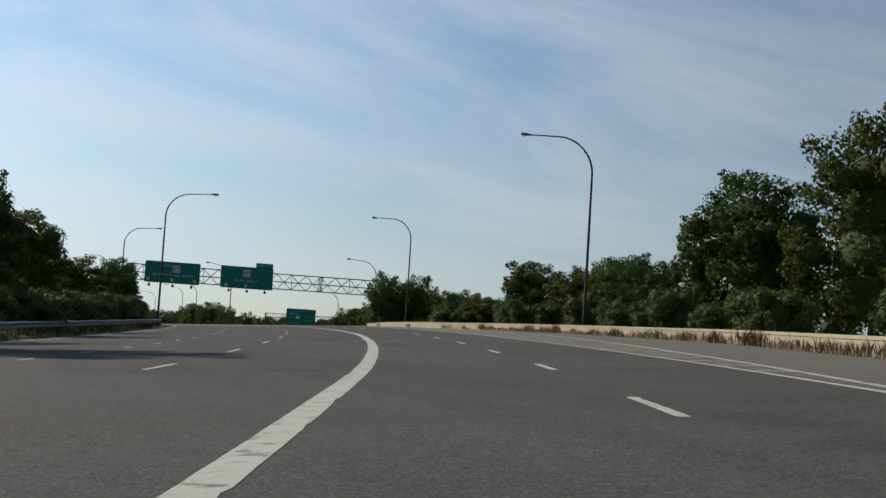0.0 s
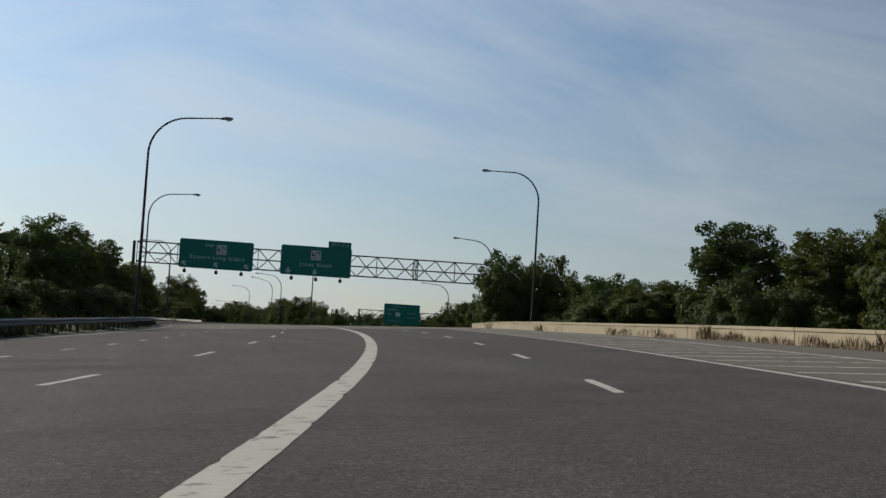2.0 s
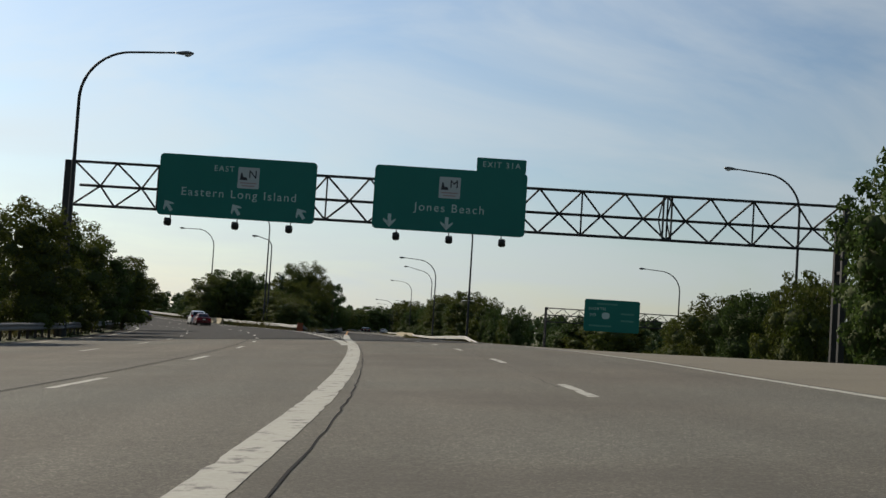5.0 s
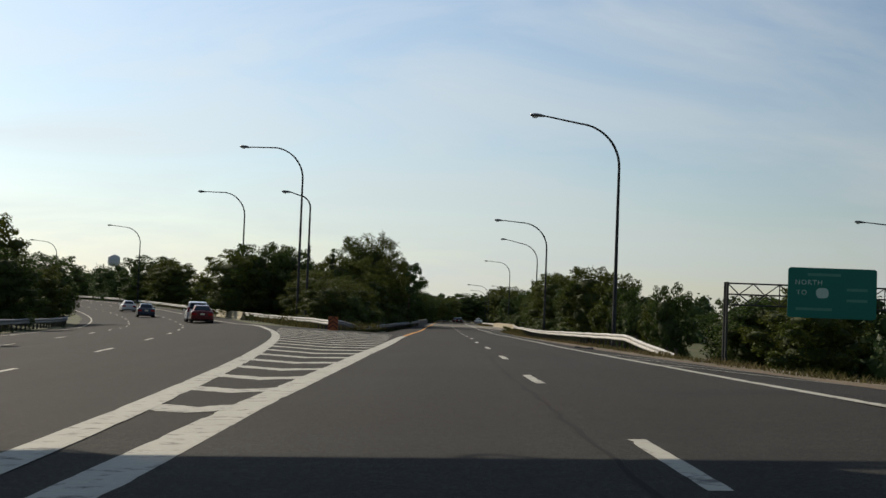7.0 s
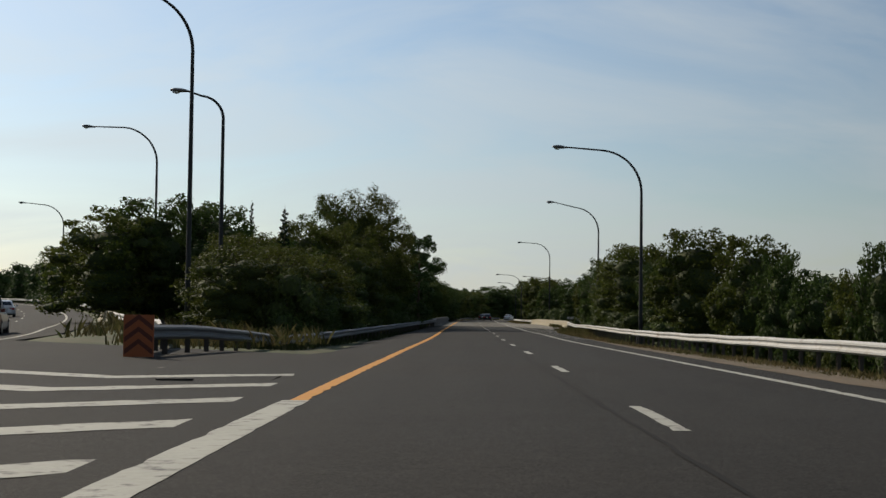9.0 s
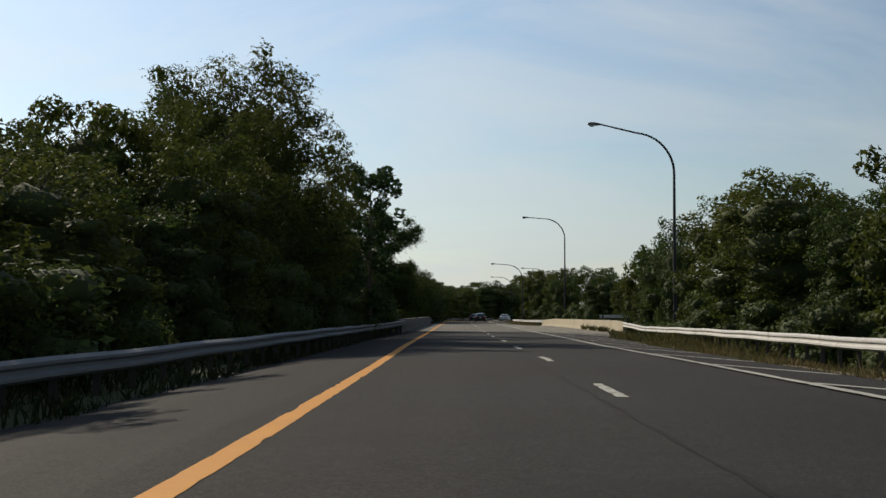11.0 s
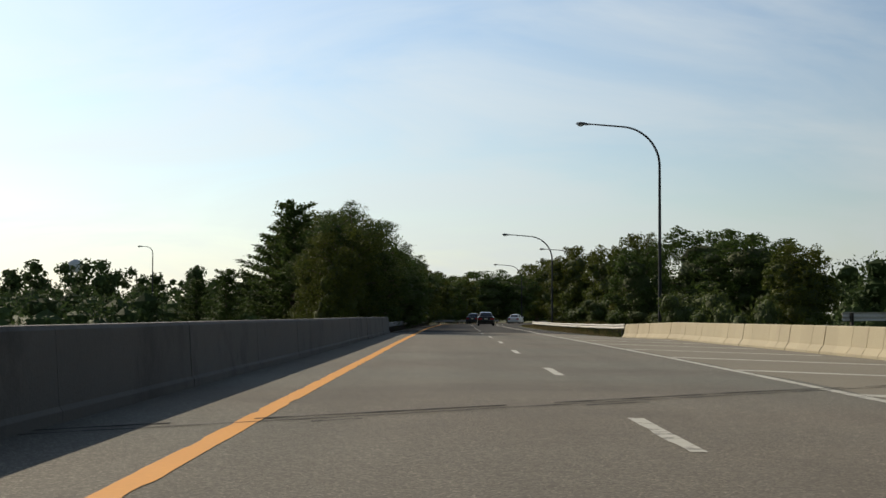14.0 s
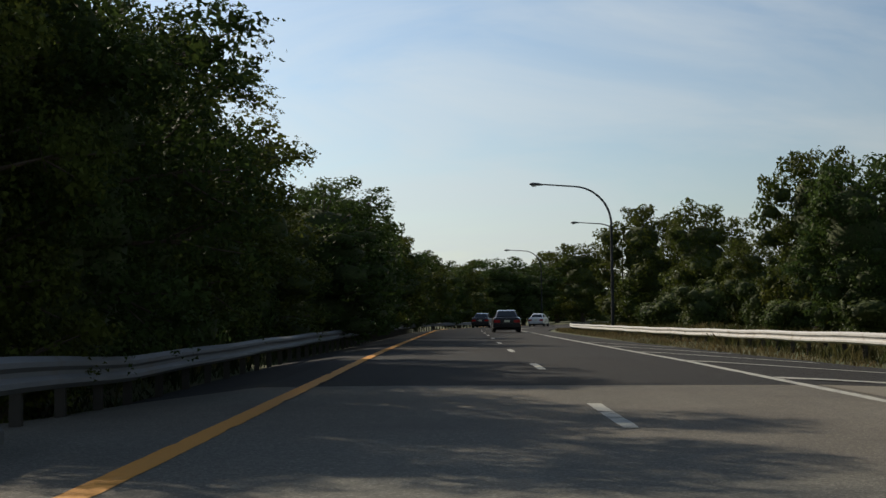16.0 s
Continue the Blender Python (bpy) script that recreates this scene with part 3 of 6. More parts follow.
part("stripe", marking("stripe", "ramp", 18, 168, SECOND, 0.14, WHITE_PAINT), WHITE_PAINT, lines)
starts = [26.5 - 12.1 * k for k in range(8, -1, -1)] + [37.6, 48.9, 60.5, 72.6, 84.3, 96.1, 107.9, 120.3, 132.6, 144.2, 156.4, 168.9, 181.0, 193.2, 205.4, 217.5, 229.6, 242.0, 253.8, 265.5, 278.1, 290.4, 302.7, 314.9, 327.3, 339.5, 352.0, 362.5, 374.2, 386.0, 397.3, 407.5]
starts += [418.7, 430.4, 442.5, 454.7, 466.6, 477.3] + [489.3 + 12.1 * k for k in range(9)]
for y in starts:
    part("dash", marking("dash", "ramp", y - 3.05, y, DASH, 0.14, WHITE_PAINT), WHITE_PAINT, lines)
for y in [37.8 + 12.1 * k for k in range(-6, 42)]:
    part("dash", marking("dash", "main", y - 3.05, y, curve_of([25, 60, 100], [-4.8, -4.9, -4.6])(y), 0.14, WHITE_PAINT), WHITE_PAINT, lines)
for k in range(-18, 60):
    y = 113.3 + 6.0 * k
    if y < 175 or k % 2:
        part("dash", marking("dash", "main", y - (1.3 if y < 175 else 3.0), y, -8.5, 0.14, WHITE_PAINT), WHITE_PAINT, lines)


def bar_between(a, b, width, h=0.009):
    """A painted bar from a to b, bent a little, on the paving."""
    a, b = a + Vector((0, 0, h)), b + Vector((0, 0, h))
    side = (b - a).cross(Vector((0, 0, 1))).normalized() * width / 2
    n = 6
    verts, faces = [], []
    for i in range(n + 1):
        p = a.lerp(b, i / n)
        verts += [p - side, p + side]
    faces = [(2 * i, 2 * i + 1, 2 * i + 3, 2 * i + 2) for i in range(n)]
    return Shape().add(verts, faces)


def bar_on(u0, y0, u1, y1, deep, h, seed=0):
    """A slanted bar on the ramp's paving, deep metres long in the driving direction."""
    verts = []
    n = 8
    for i in range(n + 1):
        t = i / n
        u, y = u0 + (u1 - u0) * t, y0 + (y1 - y0) * t
        w = deep * (0.5 + 0.12 * noise.noise((u * 2.0, y, seed)))
        verts += [place("ramp", u, y + w, h), place("ramp", u, y - w, h)]
    return Shape().add(verts, [(2 * i, 2 * i + 1, 2 * i + 3, 2 * i + 2) for i in range(n)])


def gore_point(fr, y, h=0.0):
    """A point of the wedge between the two roads, fr of the way from the main road's edge."""
    a = place("main", -1.1 if y < 213 else float(np.interp(y, [213, 275, 300], [-1.1, -0.9, 0.6])), y, h)
    return a.lerp(place("ramp", LEFT_EDGE(y), y, h), fr)


def gore_frac(y, u):
    a, b = gore_point(0.0, y), gore_point(1.0, y)
    return (place("ramp", u, y).x - a.x) / max(b.x - a.x, 0.3)


def wedge_stripe():
    """The main road's wide stripe, which runs on to the wedge."""
    mid = curve_of([197, 226, 240, 255, 270, 300], [-1.3, -1.0, -0.75, -0.4, -0.15, -0.1])
    verts, n = [], 0
    for y in np.arange(197.0, 300.1, 0.5):
        for u in (mid(y) - 0.155 + worn(y, 1.5), mid(y) + 0.155 - worn(y, 7.5)):
            on_road = place("main", u, y, 0.006)
            a, b = gore_point(0.0, y, 0.007), gore_point(1.0, y, 0.007)
            fr = (on_road.x - a.x) / max(b.x - a.x, 0.3)
            verts.append(a.lerp(b, fr) if fr > 0 else on_road)
        n += 1
    return Shape().add(verts, [(2 * i, 2 * i + 1, 2 * i + 3, 2 * i + 2) for i in range(n - 1)])


part("stripe", wedge_stripe(), WHITE_PAINT, lines, "wide white stripe")


def gore_bars():
    for k in range(-4, 17):
        y = 231.4 + 3.46 * k
        right, left = gore_frac(y, THICK(y) - 0.1), 0.16
        wide = place("ramp", LEFT_EDGE(y), y).x - place("main", -1.1, y).x
        if wide < 0.8:
            continue
        knee = float(np.interp(y, [255, 270], [0.72, 0.45]))
        path = [(right, y), (right * 0.62, y - knee * wide), (left, y - 0.7 * knee * wide)]
        verts = []
        steps = [(p, q, j / 14) for p, q in zip(path, path[1:]) for j in range(14)] + [(path[-2], path[-1], 1.0)]
        for p, q, t in steps:
            fr, yy = p[0] + (q[0] - p[0]) * t, p[1] + (q[1] - p[1]) * t
            w = 0.42 + 0.10 * noise.noise((yy * 0.8, fr * 9, k)) + 0.07 * noise.noise((yy * 3.1, fr * 40, k + 0.5))
            e = 0.06 * noise.noise((yy * 2.3, fr * 31, k + 7.5))
            verts += [gore_point(fr, yy - w, 0.005), gore_point(fr, yy + w + e, 0.005)]
        part("bar", Shape().add(verts, [(2 * i, 2 * i + 2, 2 * i + 3, 2 * i + 1) for i in range(len(steps) - 1)]), WHITE_PAINT, lines)
    for k in range(44):          # slanted bars beyond the right edge stripe, first stretch
        y = 34.2 + 2.75 * k
        u0, u1, drop = EDGE(y) + 0.1, SECOND(y), 0.6 * (SECOND(y) - EDGE(y))
        wear = random.Random(900 + k)
        t = wear.uniform(0.0, 0.08)
        while t < 0.97:
            e = min(1.0, t + wear.uniform(0.22, 0.6))
            part("bar", bar_on(u0 + (u1 - u0) * t, y - drop * t, u0 + (u1 - u0) * e, y - drop * e, 0.2 + 0.12 * wear.random(), 0.005, k), WHITE_PAINT, lines)
            t = e + wear.uniform(0.01, 0.05)
    for k in range(24):          # and along the bridge
        y = 339.6 + 7.55 * k
        if y < 515:
            far = RIGHT_EDGE(y) - (0.15 if y < 408 else 0.6)
            part("bar", bar_on(EDGE(y) + 0.1, y, far, y - 0.55 * (far - EDGE(y)), 0.56, 0.005, k), WHITE_PAINT, lines)
    for k in range(3):
        part("bar", bar_on(EDGE(232 + 6 * k) + 0.1, 236 + 5 * k, RIGHT_EDGE(232) - 0.3, 226 + 5 * k, 0.4, 0.005, k), WHITE_PAINT, lines)


gore_bars()
sh = ribbon("joint", "main", 153, 215, -5.0, -4.965, TAR, 0.008, cols=1)
tagged(part("road_joint", sh, TAR), "dark tar-filled joint between lanes", "road joint", kind="structure")


def slanting_joint(shift, wide, gaps, seed):
    """A broken tar line across the bridge deck, shifted along the road."""
    sh = Shape()
    for k in range(130):
        t0, t1 = k / 130, (k + 1) / 130
        if noise.noise((k * 0.11, seed, 0.0)) < gaps:
            continue
        verts = []
        for t in (t0, t1):
            half = wide * (0.6 + 0.7 * noise.noise((t * 40, seed, 3.0)))
            y = 416.4 + 12.3 * t + shift + 0.09 * noise.noise((t * 7, seed, 9.0)) + 0.03 * noise.noise((t * 50, seed, 5.0))
            verts += [tuple(place("ramp", -3.4 + 13.0 * t, y - half, 0.006)), tuple(place("ramp", -3.4 + 13.0 * t, y + half, 0.006))]
        sh.add(verts, [(0, 2, 3, 1)])
    return sh


for shift, wide, gaps, seed in ((-0.16, 0.045, -0.5, 2.0), (0.2, 0.07, -0.2, 4.0), (-0.5, 0.05, 0.22, 6.0)):
    tagged(part("road_joint", slanting_joint(shift, wide, gaps, seed), TAR), "dark broken tar joint slanting across the bridge", "road joint", kind="structure")


def crack_line(line, pts, width, seed):
    """A wandering dark seam through offsets given as pairs of y and u."""
    rng = random.Random(seed)
    sh = Shape()
    ys = [p[0] for p in pts]
    n = int((ys[-1] - ys[0]) / 0.45)
    verts = []
    for i in range(n + 1):
        y = ys[0] + (ys[-1] - ys[0]) * i / n
        u = float(np.interp(y, ys, [p[1] for p in pts])) + 0.05 * noise.noise((y * 0.9, seed, 0)) + rng.uniform(-0.012, 0.012)
        w = width * max(0.12, 0.55 + 0.9 * noise.noise((y * 0.35, seed, 5)))
        verts += [place(line, u - w / 2, y, 0.005), place(line, u + w / 2, y, 0.005)]
    return sh.add(verts, [(2 * i, 2 * i + 1, 2 * i + 3, 2 * i + 2) for i in range(n)])


CURB = [(place("ramp", u, y, 0.03), place("ramp", u + 0.22, y + 0.12, 0.03)) for y, u in ((276.4, -5.5), (279.0, -5.9), (281.5, -6.3), (284.5, -6.9), (287.5, -7.4), (291.0, -8.0))]
part("stripe", Shape().add([p for pair in CURB for p in pair], [(2 * i, 2 * i + 1, 2 * i + 3, 2 * i + 2) for i in range(len(CURB) - 1)]), WHITE_PAINT, lines, "short curving white line")
STRIPE_JOINT = [(y, THICK(y) + float(np.interp(y, [152, 160, 174, 205], [0.38, 0.35, 0.26, 0.15]))) for y in range(153, 214, 4)]
tagged(part("road_joint", crack_line("ramp", STRIPE_JOINT, 0.03, 31), TAR), "dark tar-filled joint beside the white stripe", "road joint", kind="structure")
for seed, (line, pts, w) in enumerate((("ramp", [(202, 1.15), (230, 1.05), (262, 1.4), (300, 1.6)], 0.07), ("main", [(62, -3.4), (66, -2.9)], 0.05),
                                       ("main", [(99, -3.3), (103, -3.6)], 0.05), ("ramp", [(300, 1.6), (400, 1.5)], 0.09), ("ramp", [(236.0, -0.43), (242.0, -0.5)], 0.022), ("ramp", [(482, 1.2), (560, 1.2)], 0.09), ("ramp", [(168, 1.75), (212, 1.5)], 0.012))):
    tagged(part("road_crack", crack_line(line, pts, w, seed + 1), TAR if w < 0.08 and pts[0][0] != 30 else (SEAM if pts[0][0] < 200 else DARK_SEAM)), "dark wandering crack in the paving", "road crack", kind="structure")
for k, (x0, y0, x1, y1, deep) in enumerate(((13.6, 64.4, 16.8, 72.2, 0.55), (14.4, 68.4, 16.2, 70.2, 0.4), (12.2, 62.6, 14.2, 64.2, 0.3), (5.6, 43.4, 7.6, 38.8, 0.45), (8.6, 47.0, 10.4, 51.5, 0.3))):
    verts = []
    for i in range(25):
        t = i / 24
        x, y = x0 + (x1 - x0) * t, y0 + (y1 - y0) * t
        w = deep * max(0.02, 0.5 + 0.9 * noise.noise((t * 6.0, k, 0.5))) * math.sin(math.pi * (0.04 + 0.92 * t))
        for yy in (y + w, y - w):
            verts.append(place("main", x - place("main", 0, yy).x, yy, 0.004))
    tagged(part("road_patch", Shape().add(verts, [(2 * i, 2 * i + 1, 2 * i + 3, 2 * i + 2) for i in range(24)]), SEAM), "dark worn smear in the lane's asphalt", "road patch", kind="structure")
crack = random.Random(8)
sh = Shape()
for k in range(20):
    y = 16 + k * 9.3 + crack.uniform(-1, 1)
    u = THICK(y)
    w = 0.28 * crack.uniform(0.2, 0.7)
    a, b = place("ramp", u - w / 2, y + crack.uniform(-0.05, 0.05)), place("ramp", u + w / 2, y + crack.uniform(-0.05, 0.05))
    s = bar_between(a, b, 0.006 + 0.012 * crack.random(), 0.009)
    sh.add(s.v, s.f)
tagged(part("road_crack", sh, TAR), "fine cracks across the wide white stripe", "road crack", kind="stuff")


# ---------------------------------------------------------------- barriers
def profile_points(line, u, y, prof, side):
    """A cross-section standing on the road: pairs of outward offset and height."""
    base = place(line, u, y)
    a = place(line, u + 1, y) - place(line, u, y)
    a.z = 0
    a.normalize()
    return [base + a * (side * o) + Vector((0, 0, h)) for o, h in prof]


JERSEY = [(0.0, -0.15), (0.0, 0.07), (0.13, 0.26), (0.21, 0.80), (0.23, 0.83), (0.39, 0.83), (0.41, 0.80), (0.46, 0.26), (0.46, -0.15)]


PARAPET = [(0.0, -0.15), (0.0, 0.10), (0.03, 0.14), (0.07, 0.79), (0.10, 0.83), (0.36, 0.83), (0.39, 0.79), (0.42, 0.14), (0.42, -0.15)]


COPED = [(0.03, -0.15), (0.03, 0.655), (0.0, 0.67), (0.0, 0.815), (0.015, 0.83), (0.33, 0.83), (0.345, 0.815), (0.345, -0.15)]


def concrete_wall(label, line, y0, y1, u, side, mat, pitch, rise=1.0, cap=0.0, name="concrete_barrier", shape=JERSEY):
    """A wall of equal panels with open joints between them; the face towards the road first."""
    wall = thing(name, label, "barrier")
    n = max(1, round((y1 - y0) / pitch))
    for i in range(n):
        a, b = y0 + (y1 - y0) * i / n + 0.012, y0 + (y1 - y0) * (i + 1) / n - 0.012
        jog = random.uniform(-0.008, 0.008)
        secs = []
        for y in (a, (a + b) / 2, b):
            high = rise(y) if callable(rise) else rise
            secs.append(profile_points(line, (u(y) if callable(u) else u) + jog, y, [(o, h * high if h > 0 else h) for o, h in shape], side))
        part("panel", Shape().sweep(secs), mat, wall)
        if cap:
            cp = [(-0.02, 0.83 * rise), (-0.02, 0.83 * rise + cap), (0.46, 0.83 * rise + cap), (0.46, 0.83 * rise)]
            part("coping", Shape().sweep([profile_points(line, (u(y) if callable(u) else u) + jog + 0.17 * side, y, cp, side) for y in (a, b)]), mat, wall)
    return wall


concrete_wall("long cream concrete barrier with weeds along its foot", "ramp", 20, 164.5, lambda y: RIGHT_EDGE(y) + 0.05, 1, WALL_CONCRETE, 1.5, curve_of([20, 140, 154, 171], [0.6, 0.6, 0.52, 0.28]), shape=COPED)
concrete_wall("cream concrete bridge parapet with scalloped panels", "ramp", 409, 487, lambda y: RIGHT_EDGE(y) + 0.05, 1, WALL_CONCRETE, 1.3, 0.95)
concrete_wall("weathered grey concrete bridge parapet, coloured dark for shade", "ramp", 401.0, 473, -3.15, -1, SHADED_CONCRETE, 5.6, 0.94, shape=PARAPET)

concrete_wall("short pale concrete barrier between two guardrails", "main", 334, 352, lambda y: float(np.interp(y, [334, 352], [1.5, 0.9])), 1, WALL_CONCRETE, 3.0, 0.8)

WBEAM = [(0.0, 0.72), (0.035, 0.70), (0.085, 0.67), (0.085, 0.625), (0.03, 0.585), (0.03, 0.545), (0.085, 0.505), (0.085, 0.46), (0.035, 0.43), (0.0, 0.41),
         (-0.006, 0.415), (0.025, 0.435), (0.072, 0.465), (0.072, 0.50), (0.02, 0.54), (0.02, 0.59), (0.072, 0.63), (0.072, 0.665), (0.025, 0.695), (-0.006, 0.715)]


def guardrail(label, pts, side, post=1.9, down=(), steel=None):
    """A W-beam rail through ground points; side is the way its face looks, +1 to the right. Ends named in down bend to the ground."""
    rail = thing("guardrail", label, "guardrail")
    pts = [Vector(p) for p in pts]
    dist = [0.0]
    for a, b in zip(pts, pts[1:]):
        dist.append(dist[-1] + (b - a).length)
    total = dist[-1]

    def at(s):
        k = [np.interp(s, dist, [p[i] for p in pts]) for i in range(3)]
        return Vector(k)

    n = int(total / 1.9) + 1
    secs = []
    for i in range(n + 1):
        s = total * i / n
        p = at(s)
        d = (at(min(s + 1.5, total)) - at(max(s - 1.5, 0)))
        d.z = 0
        d.normalize()
        out = Vector((d.y, -d.x, 0)) * side
        drop = 0.0
        if "start" in down:
            drop = max(drop, 0.62 * max(0, 1 - s / 13))
        if "end" in down:
            drop = max(drop, 0.62 * max(0, 1 - (total - s) / 9) ** 1.3)
        secs.append([p + out * o + Vector((0, 0, h - drop + 0.01 * math.sin(s * 0.7))) for o, h in WBEAM])
        if i and i % 2 == 0:
            sec = Shape()
            sec.sweep(secs[i - 2:])
            part("beam", sec, steel or GALV, rail)
    if n % 2:
        part("beam", Shape().sweep(secs[n - 1:]), steel or GALV, rail)
    m = int(total / post)
    for i in range(m + 1):
        s = min(total, i * post + 0.3)
        p = at(s)
        ang = math.atan2(*(at(min(s + 1, total)) - at(max(s - 1, 0))).xy)
        top = 0.70
        if "start" in down and s < 8 or "end" in down and total - s < 8:
            top = 0.3
        q = Matrix.Translation(p) @ Matrix.Rotation(-ang, 4, "Z") @ Matrix.Rotation(radians(random.uniform(-2, 2)), 4, "X")
        ps = Shape()
        for lo, hi in (((-0.08 * side - 0.05, -0.05, -0.4), (-0.08 * side + 0.05, -0.04, top)), ((-0.08 * side - 0.05, 0.04, -0.4), (-0.08 * side + 0.05, 0.05, top)), ((-0.08 * side - 0.006, -0.04, -0.4), (-0.08 * side + 0.006, 0.04, top))):
            ps.box(lo, hi)
        part("post", ps, POST_STEEL, rail, at=q)
    return rail


guardrail("weathered steel guardrail coloured dark for shade along the grassy bank", [place("main", MAIN_LEFT(y) - 0.4, y) for y in np.arange(40, 322, 4.0)] + [(0.4, 323.6, 0.9), (-1.6, 325.6, 0.85), (-4.2, 326.4, 0.8)], 1, steel=GALV_SHADED)
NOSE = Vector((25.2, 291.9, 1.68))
guardrail("steel guardrail bending back from the gore nose", [NOSE, (25.5, 297.0, 1.62)] + [place("ramp", float(np.interp(y, [304, 335, 355, 365, 392, 400, 402], [-5.9, -5.5, -4.6, -4.2, -4.1, -3.05, -2.98])), y, 0.02) for y in np.arange(304, 402, 3.475)], 1, steel=GALV_SHADED)
main_rail = [Vector((25.0, 292.4, 1.66)), Vector((24.1, 299.0, 1.62))]
for y in np.arange(306, 520, 4.0):
    p = place("main", float(np.interp(y, [306, 330, 350], [4.3, 2.2, 1.4])), y)
    sec = cross_at(y)
    on_ground = float(np.interp(p.x, [q[0] for q in sec], [q[1] for q in sec]))
    p.z = on_ground
    main_rail.append(p)
guardrail("pale steel guardrail beside the main road", main_rail, -1)
guardrail("white steel guardrail with its end bent to the ground", [place("ramp", float(np.interp(y, [258, 268, 345, 372, 395, 409], [8.9, 8.8, 9.3, 10.2, 10.75, 10.6])), y, float(np.interp(y, [345, 380], [0.0, 0.1]))) for y in np.arange(259, 410, 3.0)], -1, down=("start",))
guardrail("white steel guardrail beyond the bridge parapet", [place("ramp", float(np.interp(y, [487, 505, 535, 600], [10.0, 10.1, 9.4, 8.5])), y, float(np.interp(y, [488, 530], [0.1, 0.0]))) for y in np.arange(488, 640, 4.0)], -1)
guardrail("shaded steel guardrail under overhanging trees", [place("ramp", float(np.interp(y, [473, 480], [-3.5, -4.1])), y, float(np.interp(y, [473, 520], [-0.13, 0.0]))) for y in np.arange(473, 640, 4.0)], 1, steel=GALV_SHADED)


guardrail("pale steel guardrail of a road beyond the bridge", [(46.1, 455.0, 1.21), (48.0, 455.6, 1.21), (50.8, 456.0, 1.24)], -1, 3.0)


# ---------------------------------------------------------------- street lamps
def street_lamp(tip, base, label, rise=0.035):
    """A tall tapered pole bent over into a long arm with a cobra-head lamp at its tip."""
    tip, base = Vector(tip), Vector(base)
    out = Vector((tip.x - base.x, tip.y - base.y, 0))
    reach = out.length
    out.normalize()
    top = tip.z - base.z
    lamp = thing("street_lamp", label, "street lamp", Matrix.Translation(base), "tall street lamps along the road")
    path, rad = [], []
    bend = reach * 0.51
    for k in range(9):
        z = (top - bend - rise * reach) * k / 8
        path.append(Vector((0, 0, z)))
        rad.append(0.125 - 0.045 * k / 8)
    for k in range(1, 13):
        a = radians(85) * k / 12
        path.append(out * (bend * (1 - math.cos(a))) + Vector((0, 0, top - bend - rise * reach + bend * math.sin(a))))
        rad.append(0.08 - 0.025 * k / 12)
    end = path[-1]
    path += [end.lerp(out * (reach - 0.35) + Vector((0, 0, top + 0.0)), k / 4) for k in range(1, 5)]
    rad += [0.053, 0.05, 0.047, 0.045]
    part("pole", Shape().tube(path, rad, 10), POLE_STEEL, lamp, smooth=True)
    foot = Shape().tube([(0, 0, -0.6), (0, 0, 0.06)], 0.26, 12)
    foot.tube([(0, 0, 0.06), (0, 0, 0.10), (0, 0, 0.30)], [0.20, 0.19, 0.135], 12)
    part("base", foot, POLE_STEEL, lamp)
    q = Matrix.Translation(out * reach + Vector((0, 0, top))) @ Matrix.Rotation(math.atan2(out.y, out.x), 4, "Z") @ Matrix.Rotation(radians(-4), 4, "Y")
    head = Shape()
    secs = []
    for x, w, hi, lo in ((-0.52, 0.05, 0.05, -0.04), (-0.36, 0.10, 0.08, -0.06), (-0.12, 0.17, 0.12, -0.09), (0.16, 0.19, 0.12, -0.09), (0.36, 0.13, 0.07, -0.07), (0.42, 0.04, 0.02, -0.04)):
        secs.append([Vector((x, w * math.cos(t), (hi if math.sin(t) > 0 else -lo) * math.sin(t))) for t in [2 * math.pi * j / 12 for j in range(12)]])
    head.sweep(secs)
    part("lamp_head", head, LAMP_METAL, lamp, smooth=True, at=q)
    lens = Shape()
    secs = [[Vector((x, w * math.cos(t), -0.07 + d * min(0, math.sin(t)))) for t in [2 * math.pi * j / 10 for j in range(10)]] for x, w, d in ((-0.06, 0.05, 0.02), (0.0, 0.13, 0.09), (0.14, 0.15, 0.11), (0.28, 0.09, 0.07), (0.32, 0.02, 0.02))]
    part("lens", lens.sweep(secs), LAMP_GLASS, lamp, "pale glass lens", smooth=True, at=q)
    return lamp


def lamp_on(line, tip, side, z0, label="tall dark steel street lamp with a long curved arm", arm=5.0, rise=0.035):
    """A lamp whose arm reaches its tip at right angles to the road, from the given side."""
    h = radians(heading(line, tip[1]))
    base = Vector((tip[0] + side * arm * math.cos(h), tip[1] + side * arm * math.sin(h), z0))
    return street_lamp(tip, base, label, rise)


lamp_on("ramp", (37.2, 107.9, 17.1), 1, 2.4, "tall dark street lamp behind the cream barrier", 5.25, -0.01)
lamp_on("ramp", (46.5, 190.9, 17.7), 1, 2.6, arm=5.2, rise=-0.01)
lamp_on("ramp", (55.3, 242.9, 15.1), 1, -2.0, "tall dark street lamp beside the lower slip road")
lamp_on("ramp", (67.4, 325.3, 12.2), 1, -3.0, "tall dark street lamp beside the lower slip road")
lamp_on("ramp", (37.1, 288.7, 15.0), 1, 1.5, "tall dark street lamp behind the white guardrail", 4.95, 0.08)
lamp_on("ramp", (37.4, 347.8, 12.7), 1, 1.2)
lamp_on("ramp", (40.6, 407.2, 14.0), 1, 0.6, "tall dark street lamp at the end of the bridge parapet", rise=0.11)
lamp_on("ramp", (41.1, 495.7, 14.1), 1, 0.5, "tall dark street lamp behind the cream parapet")
